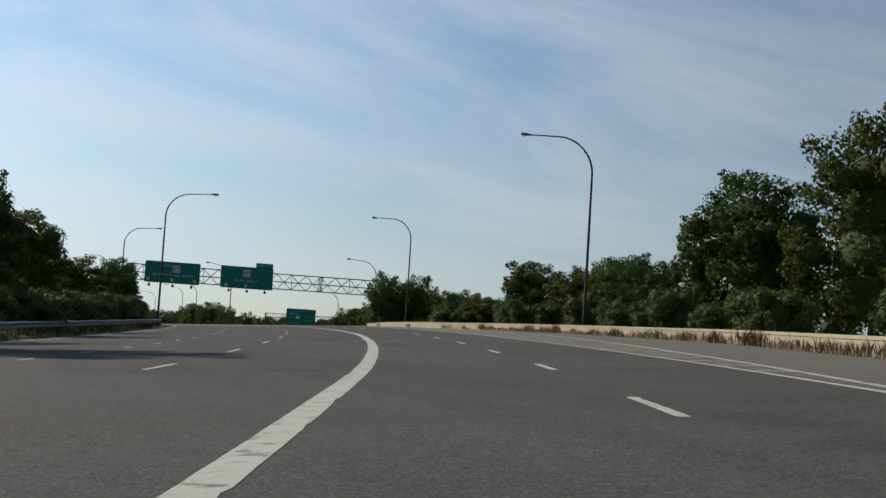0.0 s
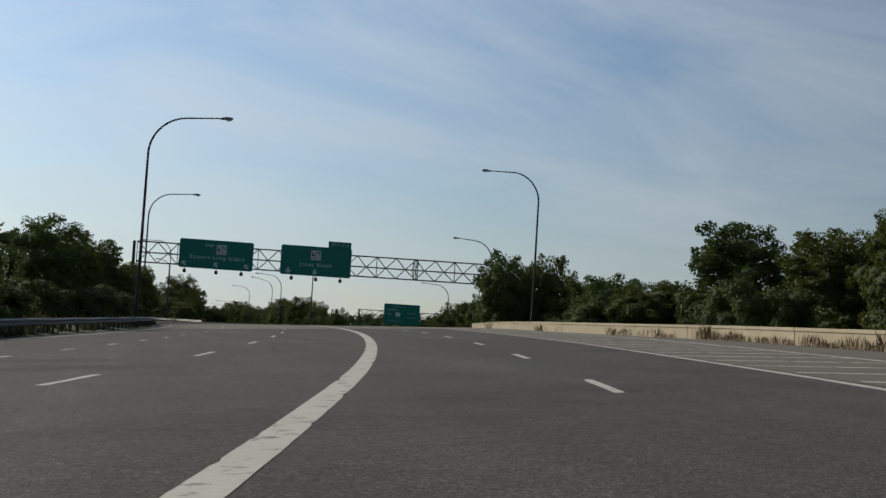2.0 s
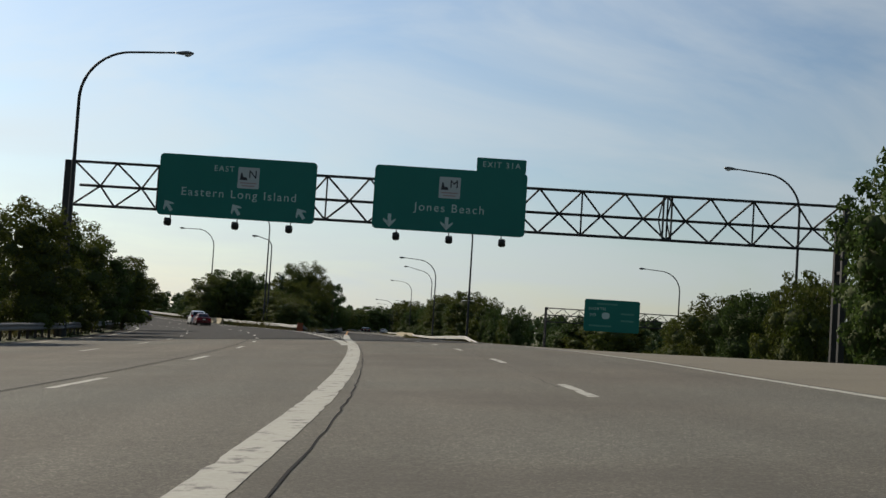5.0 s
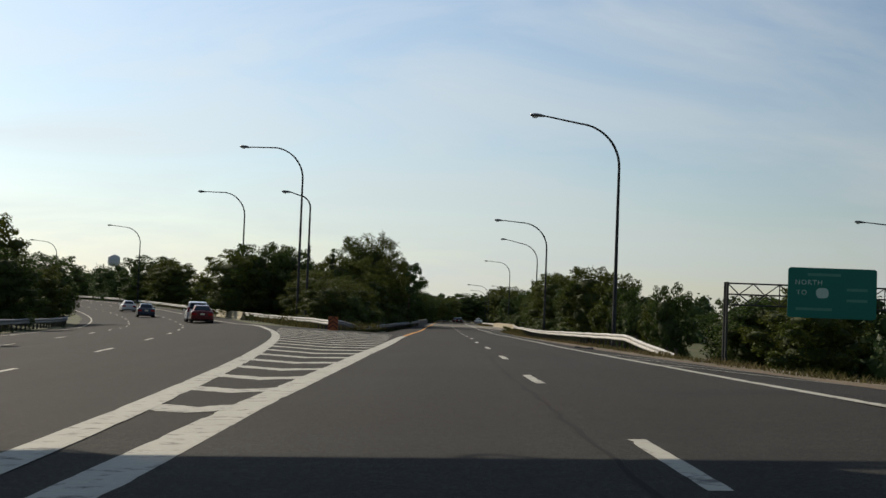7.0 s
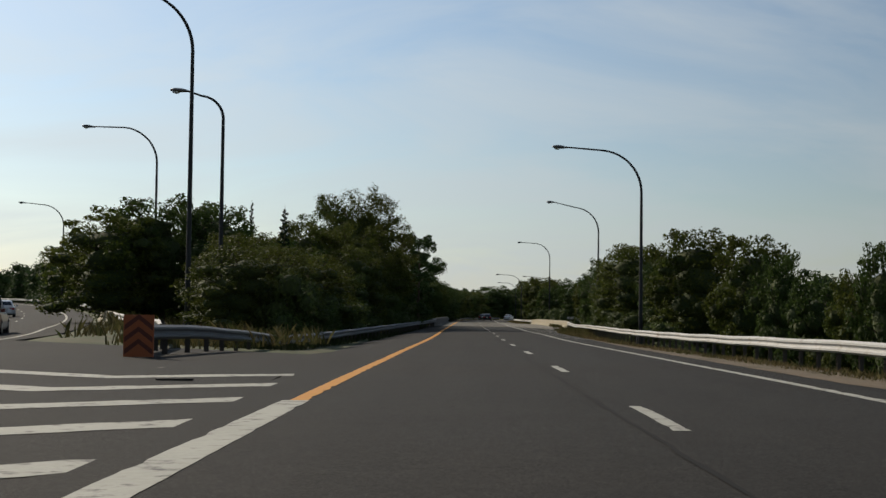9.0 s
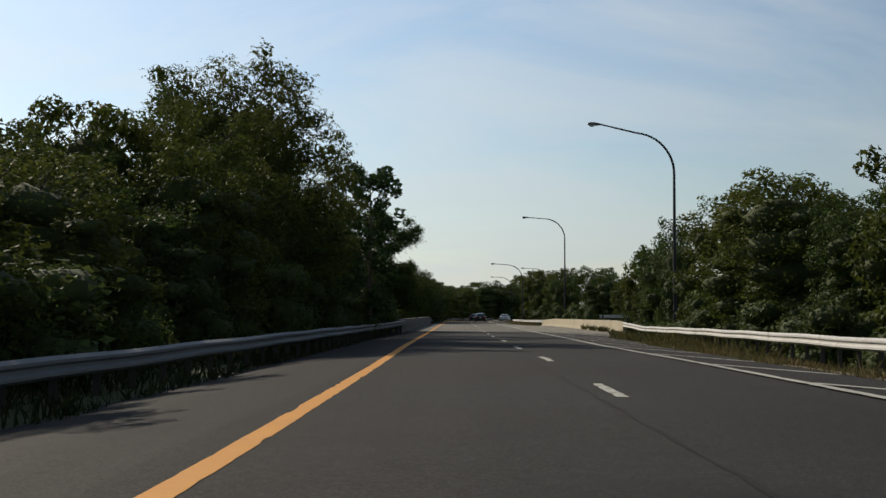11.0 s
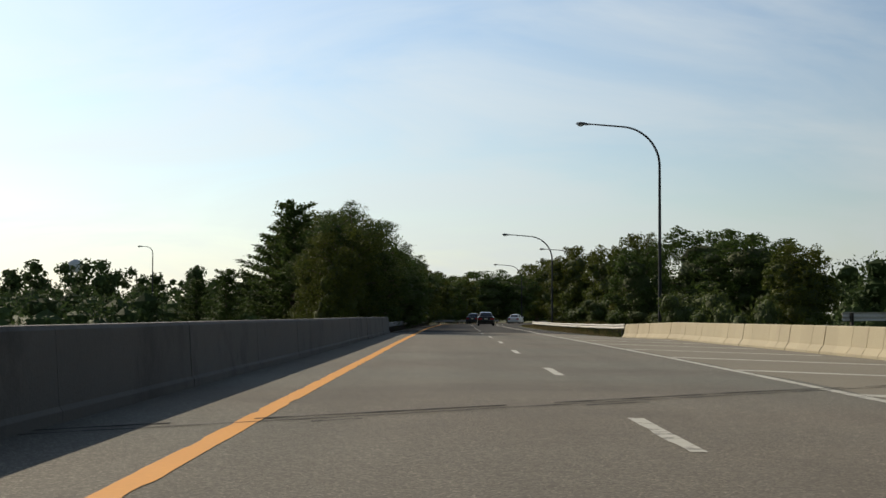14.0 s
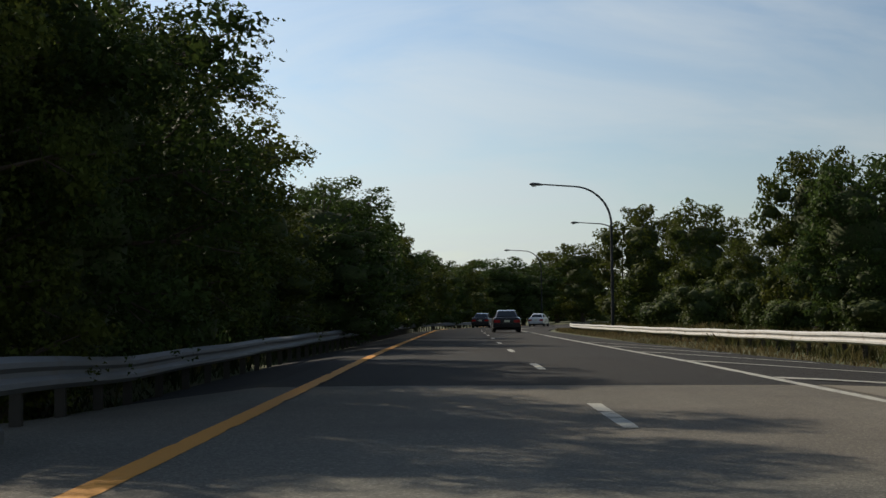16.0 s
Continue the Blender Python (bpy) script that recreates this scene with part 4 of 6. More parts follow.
lamp_on("ramp", (38.9, 555.2, 10.2), 1, 0.3)
lamp_on("ramp", (46.9, 611.1, 11.2), 1, 0.3)
lamp_on("ramp", (41.9, 659.5, 10.5), 1, 0.2)
lamp_on("main", (21.0, 159.2, 15.6), -1, 1.8, "tall dark street lamp leaning over the main road")
lamp_on("main", (20.9, 219.8, 15.9), -1, 2.0, "tall dark street lamp leaning over the main road")
lamp_on("main", (14.8, 323.2, 16.4), 1, 1.9, "tall dark street lamp on the grassy island", rise=-0.02)
lamp_on("ramp", (17.4, 332.4, 13.5), 1, 1.8, "slender dark street lamp on the grassy island", 2.25, 0.12)
lamp_on("main", (4.1, 364.3, 15.8), 1, 1.9, "tall dark street lamp on the grassy island", rise=-0.01)
lamp_on("main", (-22.7, 432.8, 15.2), 1, 1.6)
lamp_on("main", (-52.0, 489.0, 14.6), 1, 1.4)
lamp_on("main", (-42.0, 405.0, 15.2), 1, 1.4)
lamp_on("ramp", (-15.3, 622.6, 11.9), 1, 0.0, "tall street lamp standing far off among trees", 2.2)


# ---------------------------------------------------------------- sign gantries
def letters(name, text, size, m, mat, parent, label=""):
    cu = bpy.data.curves.new(name, "FONT")
    cu.body, cu.size, cu.align_x, cu.align_y, cu.extrude, cu.space_character = text, size, "CENTER", "CENTER", 0.006, 1.22
    tmp = bpy.data.objects.new("tmp", cu)
    scene.collection.objects.link(tmp)
    dg = bpy.context.evaluated_depsgraph_get()
    me = bpy.data.meshes.new_from_object(tmp.evaluated_get(dg))
    bpy.data.objects.remove(tmp)
    me.name = name
    me.materials.clear()
    me.materials.append(mat)
    return part(name, me, mat, parent, label, at=m)


def round_rect(w, h, r, d, y=0.0):
    """A flat panel with rounded corners in the x-z plane, d thick."""
    ring = []
    for cx, cz, a0 in ((w / 2 - r, h / 2 - r, 0), (-w / 2 + r, h / 2 - r, 90), (-w / 2 + r, -h / 2 + r, 180), (w / 2 - r, -h / 2 + r, 270)):
        ring += [(cx + r * math.cos(radians(a0 + 22.5 * k)), cz + r * math.sin(radians(a0 + 22.5 * k))) for k in range(5)]
    return Shape().sweep([[Vector((x, y, z)) for x, z in ring], [Vector((x, y + d, z)) for x, z in ring]])


def arrow(size, deg):
    pts = [(0, -0.5), (0.46, 0.0), (0.46, 0.16), (0.13, -0.06), (0.13, 0.5), (-0.13, 0.5), (-0.13, -0.06), (-0.46, 0.16), (-0.46, 0.0)]
    c, s = math.cos(radians(deg)), math.sin(radians(deg))
    ring = [((x * c - z * s) * size, (x * s + z * c) * size) for x, z in pts]
    sh = Shape()
    f = [Vector((x, -0.008, z)) for x, z in ring]
    b = [Vector((x, 0.0, z)) for x, z in ring]
    n = len(ring)
    sh.add(f + b, [(8, 0, 1, 2, 3, 6, 7), (3, 4, 5, 6)] + [(i, n + i, n + (i + 1) % n, (i + 1) % n) for i in range(n)])
    return sh


UPRIGHT = Matrix.Rotation(radians(90), 4, "X")


def road_sign(label, centre, w, h, yaw, group="green road signs on the gantry"):
    sign = thing("road_sign", label, "road sign", Matrix.Translation(centre) @ Matrix.Rotation(radians(yaw), 4, "Z"), group)
    part("panel", round_rect(w, h, 0.22, 0.07, -0.035), SIGN_GREEN, sign)
    part("back_rail", Shape().box((-w / 2 + 0.1, 0.036, h * 0.25 - 0.05), (w / 2 - 0.1, 0.10, h * 0.25 + 0.05)).box((-w / 2 + 0.1, 0.036, -h * 0.25 - 0.05), (w / 2 - 0.1, 0.10, -h * 0.25 + 0.05)), SIGN_BACK, sign)
    return sign


def word(sign, text, x, z, size):
    letters("lettering", text, size, Matrix.Translation((x, -0.045, z)) @ UPRIGHT, SIGN_FADED, sign)


def marker(sign, letter, x, z):
    """The small square route marker: a pale field with a dark figure, a letter and two lines of small print."""
    m = part("marker", round_rect(1.12, 1.12, 0.05, 0.012, -0.052), SIGN_WHITE, sign, "pale square route marker", at=Matrix.Translation((x, 0, z)))
    letters("letter", letter, 0.60, Matrix.Translation((0.22, -0.06, 0.18)) @ UPRIGHT, SIGN_BLACK, m)
    sil = Shape()
    sil.add([(-0.46, -0.058, -0.12), (-0.05, -0.058, -0.12), (-0.10, -0.058, 0.02), (-0.28, -0.058, 0.05), (-0.34, -0.058, 0.26), (-0.41, -0.058, 0.26), (-0.43, -0.058, 0.02)], [(0, 1, 2, 3, 4, 5, 6)])
    part("figure", sil, SIGN_BLACK, m)
    for k, ww in ((-0.27, 0.86), (-0.42, 0.66)):
        part("small_print", Shape().box((-ww / 2, -0.06, k - 0.03), (ww / 2, -0.054, k + 0.03)), SIGN_MAROON, m)


def sign_light(sign, x, z):
    """A floodlight on a bent bracket under a sign: a hooked arm, a tilted housing and its lens."""
    part("bracket", Shape().tube([(x, 0.05, z + 0.25), (x, 0.02, z - 0.12), (x, -0.12, z - 0.42), (x, -0.42, z - 0.55), (x, -0.70, z - 0.48)], 0.03, 6), TRUSS_STEEL, sign)
    q = Matrix.Translation((x, -0.80, z - 0.34)) @ Matrix.Rotation(radians(-32), 4, "X")
    part("floodlight", Shape().sweep([[Vector((a * w, y, b * h)) for a, b in ((-1, -0.7), (-0.7, -1), (0.7, -1), (1, -0.7), (1, 0.7), (0.7, 1), (-0.7, 1), (-1, 0.7))] for y, w, h in ((-0.19, 0.10, 0.09), (-0.10, 0.17, 0.15), (0.12, 0.19, 0.17), (0.20, 0.16, 0.14))]), TRUSS_STEEL, sign, at=q)
    part("lens", Shape().box((-0.14, 0.201, -0.12), (0.14, 0.215, 0.12)), LAMP_GLASS, sign, "pale glass lens", at=q)


def truss(a, b, high, deep, panels, parent, thick=0.075):
    """A three-chord truss from a to b, with zigzag braces to the chord at mid-height behind."""
    a, b = Vector(a), Vector(b)
    back = (b - a).cross(Vector((0, 0, 1))).normalized() * -deep
    up = Vector((0, 0, high))
    mid = up / 2 + back
    for off, nm in ((up, "top_chord"), (Vector(), "bottom_chord"), (mid, "rear_chord")):
        part(nm, Shape().tube([a + off, b + off], thick, 8), TRUSS_STEEL, parent)
    for i in range(panels):
        p, q, r = a.lerp(b, i / panels), a.lerp(b, (i + 0.5) / panels), a.lerp(b, (i + 1) / panels)
        for off in (up, Vector()):
            part("brace", Shape().tube([p + off, q + mid], thick * 0.72, 6), TRUSS_STEEL, parent)
            part("brace", Shape().tube([q + mid, r + off], thick * 0.72, 6), TRUSS_STEEL, parent)
        if i % 2 == 0:
            part("brace", Shape().tube([p, p + up], thick * 0.66, 6), TRUSS_STEEL, parent)


gantry = thing("sign_gantry", "dark steel truss gantry spanning the whole road", "sign gantry")
GA, GB = Vector((14.9, 224.9, 8.32)), Vector((55.2, 221.0, 8.32))
truss(GA, GB, 2.32, 1.1, 18, gantry)
joint = GA.lerp(GB, 0.778)
for dx in (-0.22, 0.22):
    part("splice_post", Shape().tube([joint + Vector((dx, 0, -0.06)), joint + Vector((dx, 0, 2.38))], 0.055, 6), TRUSS_STEEL, gantry)
    part("splice_brace", Shape().tube([joint + Vector((dx, 0, 0.0)), joint + Vector((dx, 1.1, 1.16)), joint + Vector((dx, 0, 2.32))], 0.04, 6), TRUSS_STEEL, gantry)
for p, z0 in ((GA, 1.2), (GB, 0.0)):
    side = -0.35 if p is GA else 0.35
    for dy in (0.0, 1.1):
        part("leg", Shape().box((-0.16, -0.14, z0 - p.z), (0.16, 0.14, 2.36 if dy == 0 else 1.25), Matrix.Translation(p + Vector((side, dy, 0)))), TRUSS_STEEL, gantry)
    part("cross_tie", Shape().box((-0.06, 0.0, -1.2), (0.06, 1.1, -1.05), Matrix.Translation(p + Vector((side, 0, 0)))), TRUSS_STEEL, gantry)
    part("footing", Shape().box((-0.6, -0.6, z0 - p.z - 0.6), (0.6, 1.7, z0 - p.z + 0.25), Matrix.Translation(p + Vector((side, 0, 0))), 0.08), SHADED_CONCRETE, gantry)
yaw = math.degrees(math.atan2(GB.y - GA.y, GB.x - GA.x))
s1 = road_sign("large green overhead sign for Eastern Long Island", (23.65, 223.5, 9.64), 8.25, 3.25, yaw + 3)
word(s1, "EAST", -0.75, 0.98, 0.42)
marker(s1, "N", 0.55, 0.58)
word(s1, "Eastern Long Island", 0.1, -0.34, 0.62)
for x in (-3.55, 0.0, 3.4):
    part("arrow", arrow(0.66, 215), SIGN_FADED, s1, "white arrow", at=Matrix.Translation((x, -0.04, -1.12)))
for x in (-3.4, 0.1, 2.9):
    sign_light(s1, x, -1.66)
s2 = road_sign("large green overhead sign for Jones Beach", (34.80, 222.4, 9.66), 8.0, 3.35, yaw + 3)
marker(s2, "M", -0.05, 0.68)
word(s2, "Jones Beach", 0.0, -0.42, 0.62)
for x in (-3.1, -0.1):
    part("arrow", arrow(0.70, 0), SIGN_FADED, s2, "white arrow", at=Matrix.Translation((x, -0.04, -1.22)))
for x in (-2.7, 0.05, 2.8):
    sign_light(s2, x, -1.72)
tab = part("exit_tab", round_rect(2.6, 0.72, 0.08, 0.06, -0.03), SIGN_GREEN, s2, "small green exit tab", at=Matrix.Translation((2.6, 0, 2.03)))
letters("lettering", "EXIT 31A", 0.42, Matrix.Translation((0, -0.04, 0)) @ UPRIGHT, SIGN_FADED, tab)

far_gantry = thing("sign_gantry", "smaller steel truss gantry over the lower slip road", "sign gantry")
FA, FB = Vector((53.1, 310.0, 4.5)), Vector((72.0, 308.0, 4.5))
truss(FA, FB, 1.6, 0.9, 10, far_gantry, 0.06)
for p in (FA, FB):
    for dy in (0.0, 0.9):
        part("leg", Shape().box((-0.08, -0.08, -8.0), (0.08, 0.08, 1.7), Matrix.Translation(p + Vector((0, dy, 0)))), TRUSS_STEEL, far_gantry)
s3 = road_sign("green exit sign hung on the far gantry", (60.6, 309.0, 5.6), 6.4, 3.7, -6, "green road signs by the slip road")
word(s3, "NORTH", -1.7, 0.75, 0.5)
word(s3, "TO", -2.2, 0.0, 0.5)
part("shield", round_rect(0.9, 0.75, 0.3, 0.012, -0.05), SIGN_FADED, s3, "white route shield", at=Matrix.Translation((-0.7, 0, 0.0)))
for x, z, w in ((-0.6, 1.35, 2.4), (-1.3, -1.2, 2.6), (1.8, 0.3, 1.5), (1.8, -0.5, 1.5)):
    part("small_print", Shape().box((x - w / 2, -0.046, z - 0.10), (x + w / 2, -0.04, z + 0.10)), SIGN_DIM, s3)


# ---------------------------------------------------------------- trees
def leaf_quads(rng, centres, normals, size):
    """Pointed leaf-shaped faces at the given points, folded along the midrib."""
    n = len(centres)
    a = rng.normal(size=(n, 3))
    a -= normals * (a * normals).sum(1, keepdims=True) * 0.7
    a /= np.linalg.norm(a, axis=1, keepdims=True) + 1e-9
    b = np.cross(normals, a)
    b /= np.linalg.norm(b, axis=1, keepdims=True) + 1e-9
    s = (size * rng.uniform(0.6, 1.35, n))[:, None]
    lift = np.cross(a, b) * s * 0.18
    v = np.stack([centres - a * s, centres - b * s * 0.52 + lift, centres + a * s, centres + b * s * 0.52 + lift], 1).reshape(-1, 3)
    f = np.arange(4 * n).reshape(-1, 4)
    return v, f


def leaf_tris(rng, centres, normals, size):
    """Small pointed leaves of one face each, for crowns farther off."""
    n = len(centres)
    a = rng.normal(size=(n, 3))
    a -= normals * (a * normals).sum(1, keepdims=True) * 0.7
    a /= np.linalg.norm(a, axis=1, keepdims=True) + 1e-9
    b = np.cross(normals, a)
    b /= np.linalg.norm(b, axis=1, keepdims=True) + 1e-9
    s = (size * rng.uniform(0.7, 1.4, n))[:, None]
    v = np.stack([centres - a * s * 0.7 - b * s * 0.6, centres + a * s, centres - a * s * 0.5 + b * s * 0.75], 1).reshape(-1, 3)
    return v, np.arange(3 * n).reshape(-1, 3)


def crown_points(rng, blobs, n):
    """Leaf places and directions, thickest near the skins of the blobs; a blob is centre, radius and share of height."""
    w = np.array([b[1] ** 2 for b in blobs])
    pick = rng.choice(len(blobs), n, p=w / w.sum())
    c = np.array([b[0] for b in blobs])[pick]
    r = np.array([b[1] for b in blobs])[pick]
    flat = np.array([b[2] for b in blobs])[pick]
    d = rng.normal(size=(n, 3))
    d /= np.linalg.norm(d, axis=1, keepdims=True)
    rad = r * rng.uniform(0.45, 1.0, n) ** 0.5 * rng.uniform(0.85, 1.18, n)
    p = c + d * rad[:, None] * np.stack([np.ones(n), np.ones(n), flat], 1)
    nrm = d * 0.6 + rng.normal(size=(n, 3)) * 0.5 + np.array([0, 0, 0.35])
    return p, nrm / np.linalg.norm(nrm, axis=1, keepdims=True)


def unit_ball(subdivisions):
    bm = bmesh.new()
    bmesh.ops.create_icosphere(bm, subdivisions=subdivisions, radius=1.0)
    v = np.array([tuple(q.co) for q in bm.verts])
    f = np.array([[q.index for q in face.verts] for face in bm.faces])
    bm.free()
    return v, f


BALL, SMALL_BALL = unit_ball(2), unit_ball(1)


def deep_foliage(rng, blobs, share=0.8, least=0.5, ball=BALL):
    """The closed inside of a crown, coloured dark for shade: an uneven lump in each larger clump."""
    bv, bf = ball
    vs, fs, base = [], [], 0
    for c, r, flat in blobs:
        if r < least:
            continue
        v = bv * (share * r * rng.uniform(0.78, 1.12, (len(bv), 1))) * [1, 1, flat]
        vs.append(v + np.array(c))
        fs.append(bf + base)
        base += len(bv)
    v = np.concatenate(vs)
    v[:, 2] = np.maximum(v[:, 2], 0.02)
    return v, np.concatenate(fs)


def shell_points(rng, blobs, n, tail=0.14, low=0.05):
    """Leaf places on the outside of a heap of clumps; what would lie hidden inside a neighbour is left out."""
    c = np.array([b[0] for b in blobs])
    r = np.array([b[1] for b in blobs])
    size = np.stack([r, r, r * np.array([b[2] for b in blobs])], 1)
    got_p, got_d, have = [], [], 0
    while have < n:
        m = 2 * n
        pick = rng.choice(len(blobs), m, p=r ** 2 / (r ** 2).sum())
        d = rng.normal(size=(m, 3))
        d /= np.linalg.norm(d, axis=1, keepdims=True)
        far = rng.uniform(0.82, 1.06, m) + np.where(rng.random(m) < tail, rng.uniform(0.0, 0.30, m), 0.0)
        q = c[pick] + d * size[pick] * far[:, None]
        ok = q[:, 2] > low
        for j in range(len(blobs)):
            ok &= (pick == j) | ((((q - c[j]) / size[j]) ** 2).sum(1) > 0.72)
        got_p.append(q[ok])
        got_d.append(d[ok])
        have += int(ok.sum())
        if not ok.any():
            break
    q, d = np.concatenate(got_p)[:n], np.concatenate(got_d)[:n]
    nrm = d * 0.7 + [0, 0, 0.3] + rng.normal(size=q.shape) * 0.42
    return q, nrm / np.linalg.norm(nrm, axis=1, keepdims=True)


def heart_leaves(rng, blobs, n, size):
    """Leaves inside the clumps, which close the crown against the sky but for a few chinks."""
    r = np.array([b[1] for b in blobs])
    pick = rng.choice(len(blobs), n, p=r ** 2.5 / (r ** 2.5).sum())
    d = rng.normal(size=(n, 3))
    d /= np.linalg.norm(d, axis=1, keepdims=True)
    flat = np.array([b[2] for b in blobs])[pick]
    q = np.array([b[0] for b in blobs])[pick] + d * (r[pick] * rng.uniform(0.25, 0.85, n))[:, None] * np.stack([np.ones(n), np.ones(n), flat], 1)
    nrm = d * 0.6 + rng.normal(size=(n, 3)) * 0.6
    return leaf_tris(rng, q, nrm / np.linalg.norm(nrm, axis=1, keepdims=True), size)


def join_leaves(*sets):
    vs, fs, base = [], [], 0
    for v, f in sets:
        vs.append(v)
        fs += (f + base).tolist()
        base += len(v)
    return np.concatenate(vs), fs


def locust_tree(seed, sprays=3000, leaf=0.036, cover=20000, low=1.9, cover_leaf=0.058, inside=10500, closed=True):
    """A dense dome-shaped tree 10 m high and about 8 m wide, its clumps edged with drooping sprays of small leaflets."""
    rng = np.random.default_rng(seed)
    tree = thing("tree", "dense dark locust tree with drooping feathery sprays", "tree")
    wood = Shape()
    lean = rng.normal(size=2) * 0.3
    trunk = [Vector((lean[0] * (z / 7) ** 2 + 0.07 * math.sin(z + seed), lean[1] * (z / 7) ** 2, z)) for z in (-0.7, 0, 1, 2.2, 3.5, 5, 6.6, 8)]
    wood.tube(trunk, [0.30, 0.23, 0.18, 0.16, 0.14, 0.11, 0.07, 0.03], 8)
    blobs, heart = [], []
    tiers = 30 if closed else 22
    for k in range(tiers):
        z = low + (8.9 - low) * (k + rng.uniform(0, 0.9)) / tiers
        ang = k * 2.4 + rng.uniform(-0.5, 0.5)
        wide = 3.1 * math.sqrt(max(0.05, 1 - ((z - 5.0) / 4.7) ** 2)) if z > 5.0 else 2.1 + 0.2 * z
        reach = wide * rng.uniform(0.74, 1.1)
        start = Vector([np.interp(z * 0.75, [q.z for q in trunk], [q[i] for q in trunk]) for i in range(3)])
        tip = Vector((start.x + reach * math.cos(ang), start.y + reach * math.sin(ang), z))
        mid = start.lerp(tip, 0.5) + Vector((0, 0, 0.35))
        wood.tube([start, mid, tip], [0.07, 0.045, 0.015], 5)
        blobs.append((tuple(tip), rng.uniform(0.6, 1.05) * (1.0 if closed else 1.12), rng.uniform(0.55, 0.8) - (0.0 if closed else 0.2)))
        blobs.append((tuple(start.lerp(tip, 0.5)), rng.uniform(0.8, 1.2) * (1.0 if closed else 0.6), 0.85))
        heart.append((tuple(start.lerp(tip, 0.35)), 1.15 if z < 7.5 else 0.7, 0.9))
        for j in range(3):
            out = Vector((math.cos(ang + rng.normal() * 0.7), math.sin(ang + rng.normal() * 0.7), rng.normal() * 0.5))
            sub = tip + out * rng.uniform(0.6, 1.0)
            wood.tube([mid.lerp(tip, 0.7), sub], [0.025, 0.008], 4)
            blobs.append((tuple(sub), rng.uniform(0.25, 0.5), 0.7))
    blobs.append(((lean[0] * 1.3, lean[1] * 1.3, 9.0), 0.8, 0.9))
    part("trunk", wood, BARK, tree)
    if closed:
        v, f = deep_foliage(rng, heart, 0.8, 0.5)
        part("inner_crown", pydata("inner_crown", v, f.tolist(), INNER_LEAF_SHADE, True), None, tree)
    base, out = shell_points(rng, blobs, sprays, 0.1, 0.3)
    pts, nrm = [], []
    way = out * np.array([1, 1, 0.5]) + rng.normal(size=base.shape) * 0.35
    way /= np.linalg.norm(way, axis=1, keepdims=True)
    size = rng.uniform(0.2, 0.46, len(base))
    side = np.cross(way, [0, 0, 1.0])
    side /= np.linalg.norm(side, axis=1, keepdims=True) + 1e-9
    for k in range(12):
        t = (k // 2 + 0.6) / 6.0
        q = base + way * (size * t)[:, None]
        q[:, 2] -= size * 0.45 * t * t
        q += side * (1.2 * leaf * (1 if k % 2 else -1) * (1.1 - 0.5 * t)) + rng.normal(size=q.shape) * 0.012
        pts.append(q)
        nrm.append(out * 0.3 + np.array([0, 0, 0.7]) + rng.normal(size=q.shape) * 0.3)
    q, nr = np.concatenate(pts), np.concatenate(nrm)
    nr /= np.linalg.norm(nr, axis=1, keepdims=True)
    filled, fill_out = shell_points(rng, blobs, cover, 0.1, 0.2)
    v, f = join_leaves(leaf_tris(rng, q, nr, leaf), leaf_tris(rng, filled, fill_out, cover_leaf), heart_leaves(rng, blobs, inside, cover_leaf * 1.6))
    part("crown", pydata("crown", v, f, LEAF[seed % 2]), None, tree)
    return tree


